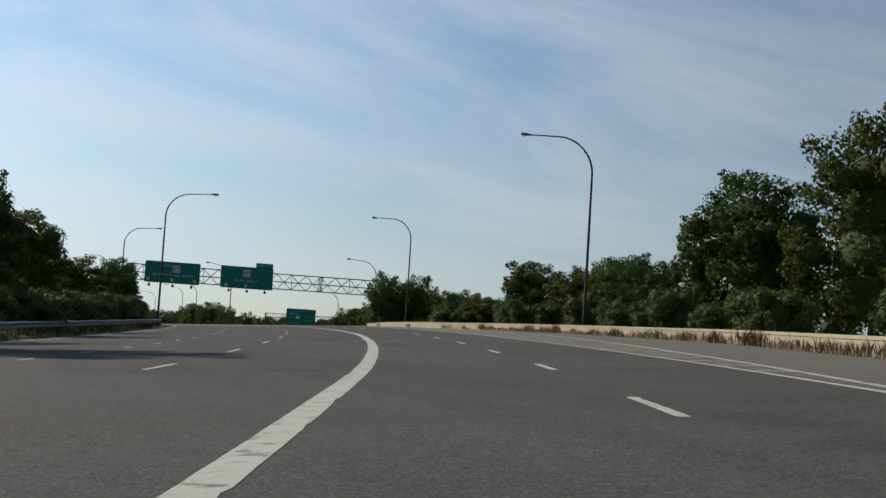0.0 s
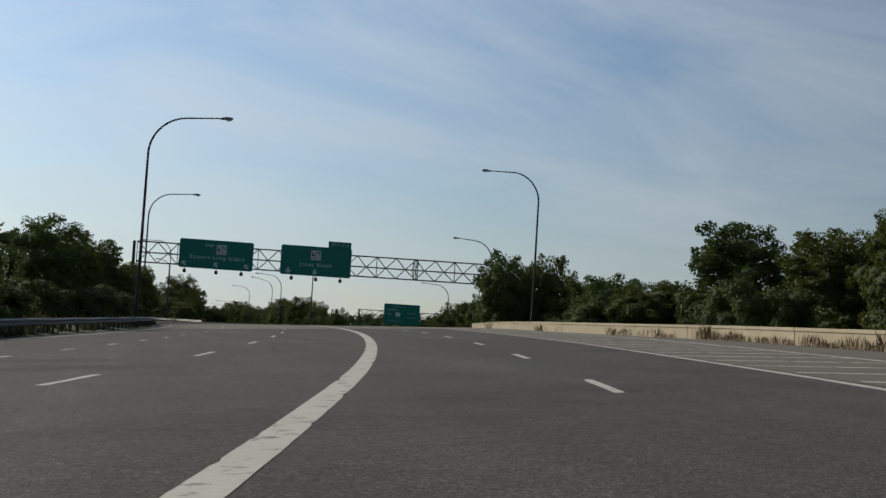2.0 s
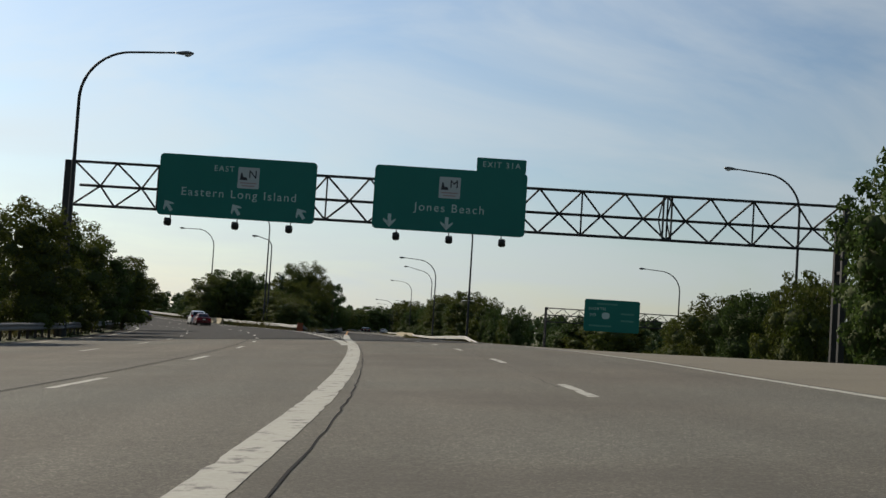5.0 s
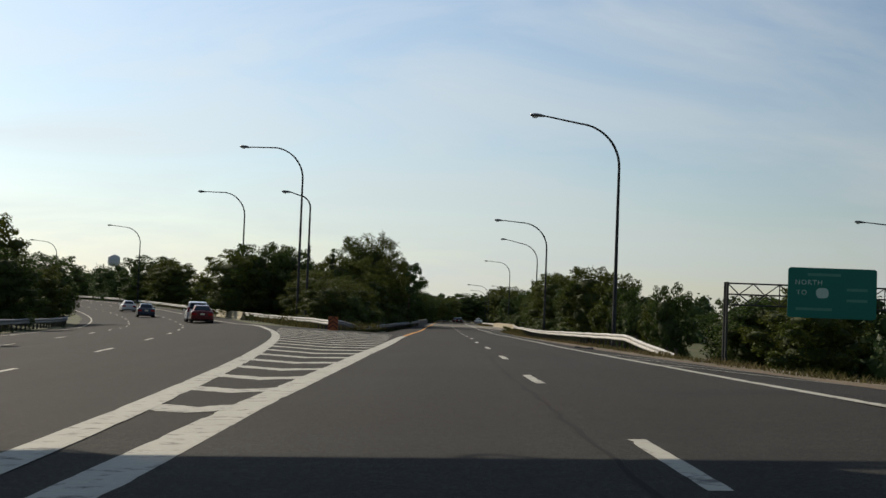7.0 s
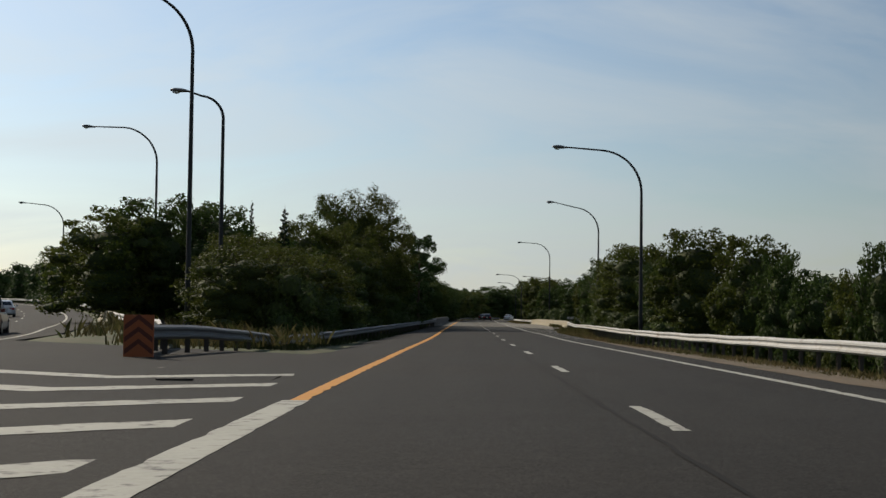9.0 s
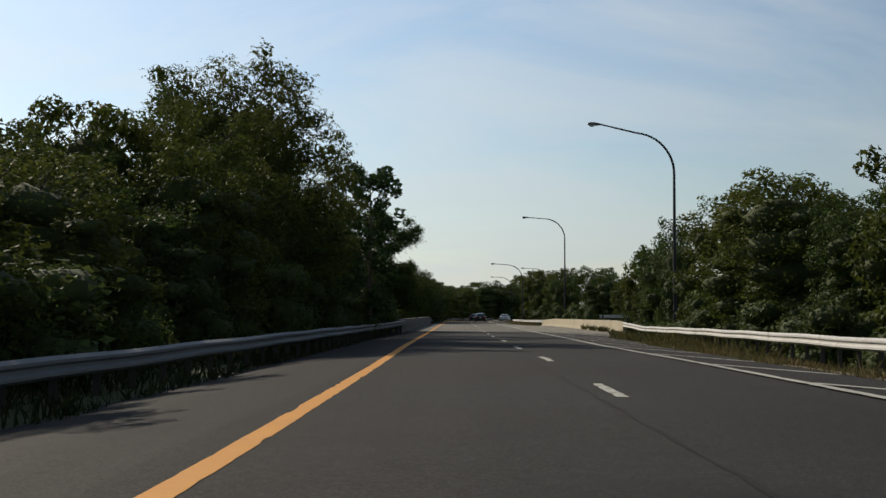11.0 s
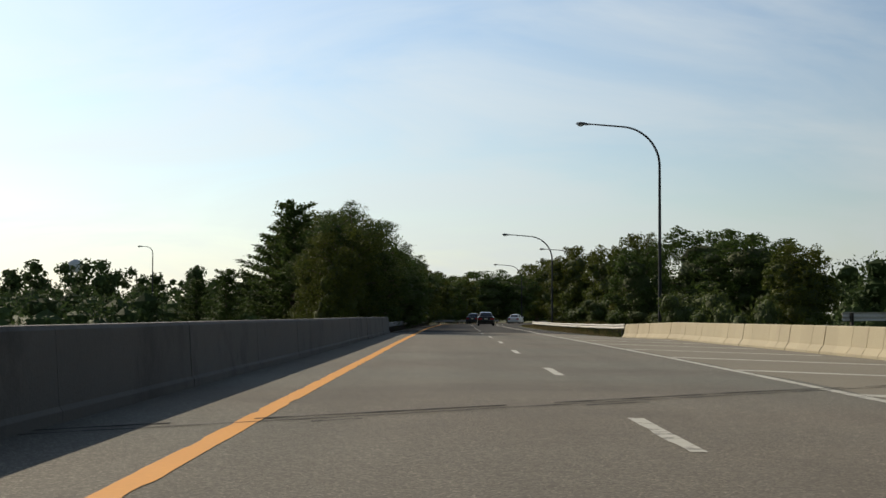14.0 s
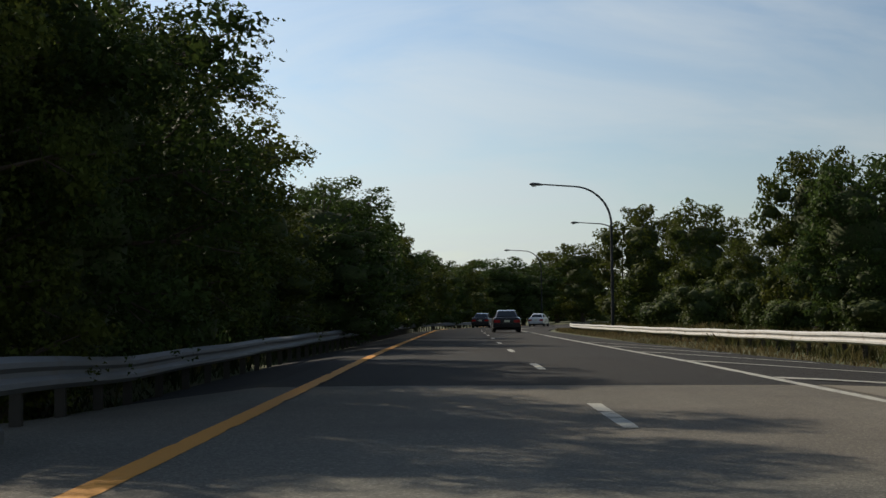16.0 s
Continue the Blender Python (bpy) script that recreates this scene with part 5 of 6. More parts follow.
def broad_tree(seed, leaves=8800, leaf=0.112, belly=4.2, foot=0.8, crest=1.0):
    """A rounded broad-leaved tree 10 m high and about 8 m wide, heaped up of leafy clumps; foot is how wide it is at the ground."""
    rng = np.random.default_rng(seed)
    tree = thing("tree", "dense broad-leaved tree in full green leaf", "tree")
    wood = Shape()
    lean = rng.normal(size=2) * 0.3
    trunk = [Vector((lean[0] * (z / 8) ** 2 + 0.06 * math.sin(z + seed), lean[1] * (z / 8) ** 2, z)) for z in (-0.7, 0, 1, 2.2, 3.5, 5, 6.6, 8)]
    wood.tube(trunk, [0.30, 0.24, 0.19, 0.17, 0.14, 0.11, 0.07, 0.03], 8)

    def girth(z):
        return 3.1 * (math.sqrt(max(0.03, 1 - ((z - belly) / (9.6 - belly)) ** 2)) if z > belly else foot + (1 - foot) * z / belly)

    blobs = []
    count = 34
    for k in range(count):
        z = 0.7 + 8.5 * ((k + rng.uniform(0, 0.9)) / count) ** 0.9
        ang = k * 2.4 + rng.uniform(-0.5, 0.5)
        reach = girth(z) * rng.uniform(0.70, 1.08)
        start = Vector([np.interp(z * 0.75, [q.z for q in trunk], [q[i] for q in trunk]) for i in range(3)])
        tip = Vector((start.x + reach * math.cos(ang), start.y + reach * math.sin(ang), z + rng.uniform(-0.1, 0.5)))
        mid = start.lerp(tip, 0.5) + Vector((0, 0, 0.25))
        wood.tube([start, mid, tip], [0.06, 0.04, 0.012], 5)
        r = rng.uniform(0.62, 1.12) * (0.8 if z > 8 else 1.0)
        blobs.append((tuple(tip), r, rng.uniform(0.65, 0.9)))
        for j in range(4):
            out = Vector((math.cos(ang + rng.normal() * 0.8), math.sin(ang + rng.normal() * 0.8), rng.normal() * 0.6 + 0.25 * crest)).normalized()
            sub = tip + out * r * rng.uniform(0.75, 1.15)
            wood.tube([mid.lerp(tip, 0.8), sub], [0.022, 0.006], 3)
            blobs.append((tuple(sub), rng.uniform(0.24, 0.52), rng.uniform(0.6, 0.95)))
    blobs.append(((lean[0], lean[1], 8.9), 0.9, 0.9))
    for z in (2.2, 3.9, 5.6, 7.2):
        blobs.append(((lean[0] * (z / 8) ** 2, lean[1] * (z / 8) ** 2, z), 0.78 * girth(z), 0.75))
    part("trunk", wood, BARK, tree)
    v, f = deep_foliage(rng, [b for b in blobs if b[0][2] < 7.4 or b[1] > 1.3], 0.72, 0.72)
    part("inner_crown", pydata("inner_crown", v, f.tolist(), INNER_LEAF_SHADE, True), None, tree)
    q, nrm = shell_points(rng, blobs, leaves)
    v, f = join_leaves(leaf_tris(rng, q, nrm, leaf), heart_leaves(rng, [b for b in blobs if b[1] < 1.3], 1900, leaf * 1.5))
    part("crown", pydata("crown", v, f, LEAF[seed % 2]), None, tree)
    return tree


def poplar_tree(seed):
    rng = np.random.default_rng(seed)
    tree = thing("tree", "tall open poplar with large pale leaves", "tree")
    wood = Shape().tube([(0, 0, -0.6), (0, 0, 2), (0.1, 0.05, 5), (0.05, 0, 9.6)], [0.13, 0.11, 0.08, 0.02], 8)
    blobs = []
    for k in range(36):
        z = 1.4 + 8.2 * k / 36
        ang = k * 2.4
        reach = 0.5 + 1.2 * math.sin(math.pi * min(1, z / 10.5)) * rng.uniform(0.6, 1.25)
        tip = Vector((reach * math.cos(ang), reach * math.sin(ang), z + reach * 0.8))
        wood.tube([(0, 0, z), tip], [0.035, 0.01], 5)
        blobs.append((tuple(tip), rng.uniform(0.28, 0.55), 1.1))
        blobs.append((tuple(tip * 0.6 + Vector((0, 0, z)) * 0.4), rng.uniform(0.25, 0.45), 1.0))
    part("trunk", wood, BARK, tree)
    p, nrm = crown_points(rng, blobs, 5600)
    v, f = leaf_quads(rng, p, nrm, 0.14)
    part("crown", pydata("crown", v, f, LEAF[2]), None, tree)
    return tree


def feathery_tree(seed):
    """An open young tree with long leafy shoots that stand out from its stem."""
    rng = np.random.default_rng(seed)
    tree = thing("tree", "open feathery young tree with upswept shoots", "tree")
    wood = Shape().tube([(0, 0, -0.6), (0.05, 0, 3), (0.1, 0.1, 6.5), (0.05, 0, 9.6)], [0.14, 0.11, 0.07, 0.015], 8)
    pts, nr = [], []
    for k in range(58):
        z = 0.9 + 8.3 * k / 58
        ang = k * 2.399 + rng.uniform(-0.3, 0.3)
        reach = 2.7 * (1 - (z / 10.6) ** 1.6) * rng.uniform(0.6, 1.1) + 0.25
        tip = Vector((reach * math.cos(ang), reach * math.sin(ang), z + 0.45 * reach))
        wood.tube([(0, 0, z), tip * 0.55 + Vector((0, 0, 0.45 * z - 0.05)), tip], [0.03, 0.018, 0.005], 4)
        m = int(90 + 120 * reach)
        t = rng.uniform(0.12, 1.06, m)
        q = np.outer(t, np.array(tip) - [0, 0, z]) + [0, 0, z]
        q += rng.normal(size=(m, 3)) * [0.17, 0.17, 0.13] * (1.15 - 0.5 * t)[:, None]
        pts.append(q)
        nr.append(rng.normal(size=(m, 3)) * 0.6 + [0, 0, 0.8])
    part("trunk", wood, BARK, tree)
    q, nrm = np.concatenate(pts), np.concatenate(nr)
    v, f = leaf_tris(rng, q, nrm / np.linalg.norm(nrm, axis=1, keepdims=True), 0.085)
    part("crown", pydata("crown", v, f.tolist(), LEAF[1]), None, tree)
    return tree


def conifer_tree(seed):
    rng = np.random.default_rng(seed)
    tree = thing("tree", "narrow dark spruce with a bare pointed top", "tree")
    wood = Shape().tube([(0, 0, -0.6), (0, 0, 5), (0, 0, 10)], [0.18, 0.10, 0.015], 8)
    pts, nr = [], []
    for k in range(70):
        z = 0.6 + 9.0 * k / 70
        reach = 1.9 * (1 - z / 10.2) + 0.12
        ang = k * 2.399
        tip = Vector((reach * math.cos(ang), reach * math.sin(ang), z - 0.1 * reach + 0.15))
        wood.tube([(0, 0, z), tip], [0.022, 0.006], 4)
        m = int(24 + 46 * reach)
        t = rng.uniform(0.15, 1.05, m)
        q = np.outer(t, np.array(tip) - [0, 0, z]) + [0, 0, z]
        q += rng.normal(size=(m, 3)) * [0.10, 0.10, 0.07] * (0.4 + reach * 0.5)
        pts.append(q)
        nr.append(rng.normal(size=(m, 3)) + [0, 0, 0.8])
    part("trunk", wood, BARK, tree)
    p, nrm = np.concatenate(pts), np.concatenate(nr)
    v, f = leaf_quads(rng, p, nrm / np.linalg.norm(nrm, axis=1, keepdims=True), 0.11)
    part("crown", pydata("crown", v, f, NEEDLE), None, tree)
    return tree


def shrub(seed, leaves=2000, leaf=0.085, one_face=True, mat=None):
    rng = np.random.default_rng(seed)
    bush = thing("shrub", "rounded leafy shrub growing from rough grass", "shrub")
    wood = Shape()
    blobs = []
    for k in range(9):
        ang, r = k * 2.4, rng.uniform(0.2, 1.1)
        tip = Vector((r * math.cos(ang), r * math.sin(ang), rng.uniform(0.7, 2.2)))
        wood.tube([(0.1 * math.cos(ang), 0.1 * math.sin(ang), -0.3), tip * 0.6 + Vector((0, 0, 0.1)), tip], [0.035, 0.025, 0.01], 5)
        blobs.append((tuple(tip), rng.uniform(0.45, 0.8), 0.85))
    part("stem", wood, BARK, bush)
    blobs.append(((0, 0, 0.7), 1.0, 0.8))
    v, f = deep_foliage(rng, blobs, 0.78, 0.4)
    part("inner_crown", pydata("inner_crown", v, f.tolist(), INNER_LEAF_SHADE, True), None, bush)
    p, nrm = shell_points(rng, blobs, leaves, 0.3, 0.02)
    v, f = (leaf_tris if one_face else leaf_quads)(rng, p, nrm, leaf)
    part("crown", pydata("crown", v, f.tolist(), mat or SHRUB_LEAF), None, bush)
    return bush


TREES = {
    "b": [broad_tree(11), broad_tree(12, belly=3.4), broad_tree(13, belly=4.8, foot=0.7), broad_tree(14, belly=4.0, foot=0.9), broad_tree(15, belly=5.4, foot=0.62, crest=1.6), broad_tree(16, belly=3.8, foot=0.85)],
    "n": [broad_tree(22, 12500, 0.085, belly=4.6, foot=0.75), broad_tree(23, 12500, 0.085, belly=5.2, foot=0.7, crest=1.5), broad_tree(24, 12500, 0.085, belly=4.0, foot=0.85)],
    "q": [locust_tree(s) for s in (26, 27, 28)],
    "o": [locust_tree(29, 8000, 0.038, 32000, 3.5, 0.06, 15000, False)],
    "l": [locust_tree(s, 4600, 0.036, 11000, 3.0, 0.06, 4000, False) for s in (36, 37)],
    "s": [feathery_tree(17)],
    "p": [poplar_tree(21)],
    "c": [conifer_tree(31)],
    "bush": [shrub(s) for s in (41, 42, 43)],
    "thick": [shrub(s, 5000, 0.05, True, LEAF[1]) for s in (44, 45)],
}


def extent(tree):
    """How high a model stands, and how far its crown reaches from the stem."""
    v = np.concatenate([np.array([tuple(q.co) for q in o.data.vertices]) for o in tree.children if o.name.startswith("crown")])
    return float(np.percentile(v[:, 2], 99.9)), float(np.percentile(np.hypot(v[:, 0], v[:, 1]), 98.5))


FULL = {id(t): extent(t) for kind in TREES.values() for t in kind}
planted = {id(t): False for kind in TREES.values() for t in kind}
count = 0


def ground_z(x, y):
    pts = cross_at(min(max(y, -155), 636))
    return float(np.interp(x, [p[0] for p in pts], [p[1] for p in pts]))


def plant(kind, x, y, top, r, group="trees beside the road"):
    """Sets one tree with its crown's top at the given height and the given half-width."""
    global count
    count += 1
    rng = random.Random(round(x * 10) * 1009 + round(y) * 7 + 3)
    z = ground_z(x, y)
    model = TREES[kind][round(x * 10 + y) % len(TREES[kind])]
    full = FULL[id(model)]
    sz, sr = (top - z) / full[0], r / full[1]
    m = Matrix.LocRotScale((x, y, z - 0.05), Euler((0, 0, rng.uniform(0, 6.28))), (sr, sr, sz))
    if not planted[id(model)]:
        planted[id(model)] = True
        model.matrix_basis = m
        tagged(model, group=group)
        return model
    base_scale = model.scale.copy()
    m2 = Matrix.LocRotScale((x, y, z - 0.05), Euler((0, 0, rng.uniform(0, 6.28))), (sr / base_scale.x, sr / base_scale.y, sz / base_scale.z))
    return tagged(copy_thing(model, m2), group=group)


for kind, x, y, top, r in (
    ("b", 52.2, 85, 17.4, 5.7),
    ("b", 49.9, 95, 14.3, 5.4),
    ("b", 48.4, 100, 11.3, 2.9),
    ("b", 61.5, 142, 11.4, 3.5),
    ("b", 64.7, 160, 11.3, 3.9),
    ("b", 55.0, 152, 11.0, 4.2),
    ("b", 53.9, 136, 9.4, 3.9),
    ("b", 53.6, 124, 10.3, 3.3),
    ("b", 54.3, 130, 10.2, 2.8),
    ("b", 52.6, 118, 9.4, 2.8),
    ("b", 56.6, 212, 10.9, 3.7),
    ("b", 57.4, 205, 11.3, 3.2),
    ("b", 58.9, 200, 8.6, 2.8),
    ("b", 58.8, 190, 8.9, 3.9),
    ("b", 58.6, 183, 7.6, 2.5),
    ("b", 57.9, 245, 6.9, 3.2),
):
    plant(kind, x, y, top, r, "trees behind the cream barrier")
for kind, x, y, top, r in (
    ("b", 55.5, 228, 7.4, 2.5),
    ("b", 51.6, 157, 6.9, 3.2),
    ("b", 56.5, 168, 7.2, 3.4),
    ("b", 59.8, 201, 8.9, 4.4),
    ("b", 60.4, 194, 8.8, 4.4),
):
    plant(kind, x, y, top, r, "trees behind the cream barrier")
for kind, x, y, top, r in (
    ("b", 59.7, 260, 7.1, 3.6),
    ("b", 60.6, 252, 7.3, 3.4),
    ("b", 61.4, 245, 8.0, 2.8),
    ("b", 60.1, 236, 8.1, 3.1),
    ("b", 60.6, 275, 5.7, 3.4),
    ("b", 63.2, 340, 6.0, 6.8),
    ("b", 64.5, 330, 6.4, 5.6),
    ("b", 63.2, 350, 4.6, 5.0),
):
    plant(kind, x, y, top, r, "trees beside the lower slip road")
for kind, x, y, top, r in (
    ("b", 1.8, 95, 7.3, 3.3),
    ("b", -0.4, 82, 8.0, 2.6),
    ("b", -5.4, 58, 11.0, 4.0),
    ("b", 5.8, 125, 6.4, 3.6),
    ("b", 11.0, 150, 7.7, 2.6),
    ("b", 11.5, 160, 7.5, 2.5),
    ("b", 12.4, 172, 7.8, 2.6),
    ("b", 13.6, 186, 7.1, 2.6),
    ("b", 15.1, 202, 7.1, 2.6),
    ("b", 15.4, 215, 7.9, 2.6),
    ("b", 14.7, 226, 7.9, 2.6),
    ("b", 13.6, 240, 7.6, 2.6),
    ("b", 13.7, 252, 6.8, 2.5),
    ("b", -0.8, 322, 6.8, 3.2),
    ("b", -2.0, 309, 9.2, 4.0),
    ("b", 0.6, 315, 5.6, 2.6),
    ("b", 6.4, 288, 6.1, 2.5),
):
    plant(kind, x, y, top, r, "trees on the grassy bank")
for kind, x, y, top, r in (
    ("b", 10.8, 345, 8.5, 3.9),
    ("b", 13.4, 348, 9.5, 4.0),
    ("b", 15.8, 352, 9.6, 3.7),
    ("b", 20.4, 365, 9.1, 3.4),
    ("b", 18.0, 360, 7.4, 3.6),
    ("b", -11.3, 430, 9.8, 5.9),
    ("b", -17.4, 440, 10.8, 6.2),
    ("c", 17.5, 356, 9.7, 0.6),
):
    plant(kind, x, y, top, r, "trees on the island")
for kind, x, y, top, r in (
    ("n", 46.7, 382, 8.5, 4.3),
    ("b", 49.0, 367, 9.1, 4.2),
    ("b", 51.2, 357, 8.1, 3.3),
    ("b", 51.6, 350, 6.6, 2.4),
    ("b", 51.2, 340, 4.8, 2.4),
    ("b", 52.4, 330, 6.5, 2.4),
    ("b", 51.8, 335, 5.1, 2.4),
    ("n", 46.4, 410, 8.3, 2.7),
    ("n", 47.6, 397, 9.2, 3.8),
    ("n", 48.7, 386, 7.9, 3.6),
    ("n", 48.5, 374, 7.6, 3.3),
    ("b", 46.5, 424, 7.3, 2.4),
    ("b", 46.4, 416, 7.3, 2.4),
    ("b", 53.4, 460, 8.3, 2.5),
):
    plant(kind, x, y, top, r, "trees behind the white guardrail")
for kind, x, y, top, r in (
    ("c", 20.5, 350, 8.9, 1.0),
    ("q", 24.0, 375, 12.4, 4.3),
    ("n", 21.8, 377, 11.6, 4.4),
    ("b", 16.9, 374, 9.0, 3.2),
    ("n", 20.0, 336, 6.7, 3.2),
    ("n", 19.2, 344, 6.8, 3.2),
    ("n", 20.3, 352, 6.6, 3.2),
    ("n", 20.6, 359, 6.8, 3.2),
    ("q", 23.6, 366, 9.2, 3.2),
    ("n", 24.2, 361, 7.2, 2.6),
    ("n", 22.9, 340, 5.8, 2.9),
    ("n", 23.2, 349, 5.6, 2.7),
    ("n", 22.6, 331, 5.8, 2.7),
    ("n", 22.3, 322, 5.4, 2.7),
    ("n", 22.6, 357, 5.8, 2.6),
    ("l", 24.3, 385, 10.2, 3.1),
    ("l", 22.6, 394, 9.0, 3.0),
    ("p", 27.6, 389.3, 9.6, 1.95),
    ("o", 26.2, 408.3, 8.8, 3.75),
    ("l", 22.6, 416, 7.5, 2.8),
    ("q", 25.0, 380, 7.6, 2.4),
    ("l", 24.8, 391, 6.2, 2.2),
    ("l", 25.2, 399, 7.4, 2.6),
):
    plant(kind, x, y, top, r, "trees overhanging the shoulder")
for kind, x, y, top, r in (
    ("q", 27.0, 481, 7.7, 3.5),
    ("q", 26.0, 489, 7.9, 3.8),
    ("q", 26.6, 477.5, 6.4, 2.6),
    ("s", 23.6, 484, 8.1, 3.0),
    ("n", 25.4, 495, 8.3, 3.8),
    ("l", 23.8, 488, 7.2, 3.0),
    ("s", 22.0, 490, 6.6, 3.4),
    ("n", 26.8, 503, 5.5, 2.9),
    ("n", 28.3, 513, 6.8, 3.5),
    ("n", 24.5, 507, 7.3, 3.4),
    ("b", 28.1, 521, 7.0, 3.0),
    ("b", 28.2, 530, 7.2, 3.3),
    ("b", 28.3, 540, 7.0, 3.4),
    ("b", 28.4, 550, 7.3, 3.5),
    ("b", 28.7, 562, 7.2, 3.6),
    ("b", 29.2, 576, 7.2, 3.6),
    ("b", 30.1, 592, 7.2, 3.8),
    ("b", 31.6, 606, 7.4, 4.0),
    ("b", 34.5, 622, 7.6, 4.2),
    ("s", 20.9, 478, 4.1, 1.5),
    ("s", 18.3, 484, 3.7, 1.3),
):
    plant(kind, x, y, top, r, "trees beyond the bridge")
for kind, x, y, top, r in (
    ("b", 51.5, 513, 8.5, 4.3),
    ("b", 51.9, 493, 7.1, 3.7),
    ("b", 53.0, 487, 6.2, 2.5),
    ("b", 55.7, 690, 13.0, 7.1),
    ("b", 47.7, 566, 9.5, 4.0),
    ("b", 50.1, 556, 9.1, 3.7),
    ("b", 50.6, 545, 6.0, 2.6),
    ("b", 48.5, 522, 8.6, 2.9),
    ("b", 47.0, 510, 6.8, 2.5),
    ("b", 33.2, 650, 8.1, 7.1),
    ("b", 39.4, 662, 9.7, 7.6),
    ("b", 44.6, 668, 9.0, 6.5),
    ("b", 52.3, 700, 12.0, 7.4),
):
    plant(kind, x, y, top, r, "trees in the far bend")
for kind, x, y, top, r in (
    ("bush", 44.2, 478, 3.1, 1.4),
    ("bush", 45.1, 472, 3.2, 1.5),
    ("bush", 46.0, 468, 2.8, 1.4),
):
    plant(kind, x, y, top, r, "bushes beside the parapet")
for kind, x, y, top, r in (
    ("thick", 26.2, 380, 3.8, 1.9), ("thick", 26.2, 384, 3.2, 1.8), ("thick", 26.5, 389, 3.4, 2.0), ("thick", 26.3, 394, 3.6, 1.9), ("thick", 26.7, 398, 3.9, 2.0), ("thick", 27.0, 401, 3.6, 1.6), ("thick", 26.4, 405, 3.6, 1.6), ("thick", 26.2, 409, 3.4, 1.5), ("thick", 26.2, 483, 4.4, 1.9), ("thick", 26.5, 489, 4.6, 1.9), ("thick", 26.6, 495, 4.4, 1.8), ("thick", 26.9, 501, 4.2, 1.8), ("thick", 26.0, 366, 4.0, 1.6), ("thick", 24.0, 326, 2.9, 1.6), ("thick", 24.2, 331, 3.0, 1.5), ("thick", 24.4, 336, 3.0, 1.5), ("thick", 24.6, 358, 3.4, 1.6), ("thick", 24.4, 350, 3.2, 1.5), ("thick", 24.8, 342, 3.0, 1.4),
    ("b", 53.0, 206, 11.4, 3.6), ("b", 20.5, 520, 9.0, 2.6), ("b", 22.0, 530, 8.6, 2.6),
):
    plant(kind, x, y, top, r, "undergrowth in the shade of the trees")
scatter = random.Random(17)
for line, u0, u1, y0, y1, n, low, high in (("ramp", -9.0, -7.0, 318, 402, 15, 2.0, 3.2), ("ramp", -8.0, -6.2, 478, 560, 14, 2.0, 3.4), ("ramp", 12.0, 15.5, 330, 406, 26, 1.5, 2.9), ("ramp", 13.0, 16.0, 490, 580, 13, 1.6, 2.8),
                                           ("main", -22.0, -18.0, 70, 300, 20, 2.2, 3.8), ("main", -17.6, -16.4, 55, 300, 44, 1.6, 2.6), ("ramp", 17.0, 24.0, 62, 205, 34, 1.9, 3.3), ("main", 4.0, 9.0, 335, 400, 10, 1.6, 2.8)):
    for k in range(n):
        y = y0 + (y1 - y0) * (k + scatter.random()) / n
        p = place(line, scatter.uniform(u0, u1), y)
        plant("bush", p.x, p.y, ground_z(p.x, p.y) + scatter.uniform(low, high), scatter.uniform(1.2, 2.2), "shrubs along the verge")


# ---------------------------------------------------------------- far woods, grass and weeds
def far_lumps(rng, blobs):
    bv, bf = SMALL_BALL
    v = np.concatenate([bv * (0.66 * r * rng.uniform(0.7, 1.15, (len(bv), 1))) * [1, 1, flat] + np.array(c) for c, r, flat in blobs])
    return v, np.concatenate([bf + k * len(bv) for k in range(len(blobs))])


def wood_belt(name, pts, high, deep, n, leaf, label, seed):
    """A belt of distant crowns along a line of points; too many to count."""
    rng = np.random.default_rng(seed)
    pts = np.array(pts, float)
    d = np.concatenate([[0], np.cumsum(np.linalg.norm(np.diff(pts[:, :2], axis=0), axis=1))])
    blobs = []
    m = int(d[-1] / 3.2)
    for k in range(m):
        s = d[-1] * (k + rng.uniform(0, 1)) / m
        c = [np.interp(s, d, pts[:, i]) for i in range(3)]
        h = high * (0.72 + 0.42 * (0.5 + 0.5 * noise.noise((s * 0.035, seed, 0)))) * rng.uniform(0.85, 1.1)
        x, y = c[0] + rng.normal() * deep, c[1] + rng.normal() * deep
        for j in range(5):
            z = c[2] + h * (0.15 + 0.2 * j)
            r = rng.uniform(1.5, 2.4) * (1.15 - 0.11 * j)
            blobs.append(((x + rng.normal() * 1.1, y + rng.normal() * 1.1, z - r * 0.4), r, 0.85))
    p, nrm = crown_points(rng, blobs, n)
    v, f = join_leaves(leaf_tris(rng, p, nrm, leaf * 0.8), far_lumps(rng, blobs))
    return tagged(part(name, pydata(name, v, f, FAR_LEAF), None), label, "woodland", kind="stuff")


def trail(line, u, y0, y1, step, dz=0.0):
    return [tuple(place(line, u, y, dz)) for y in np.arange(y0, y1, step)]


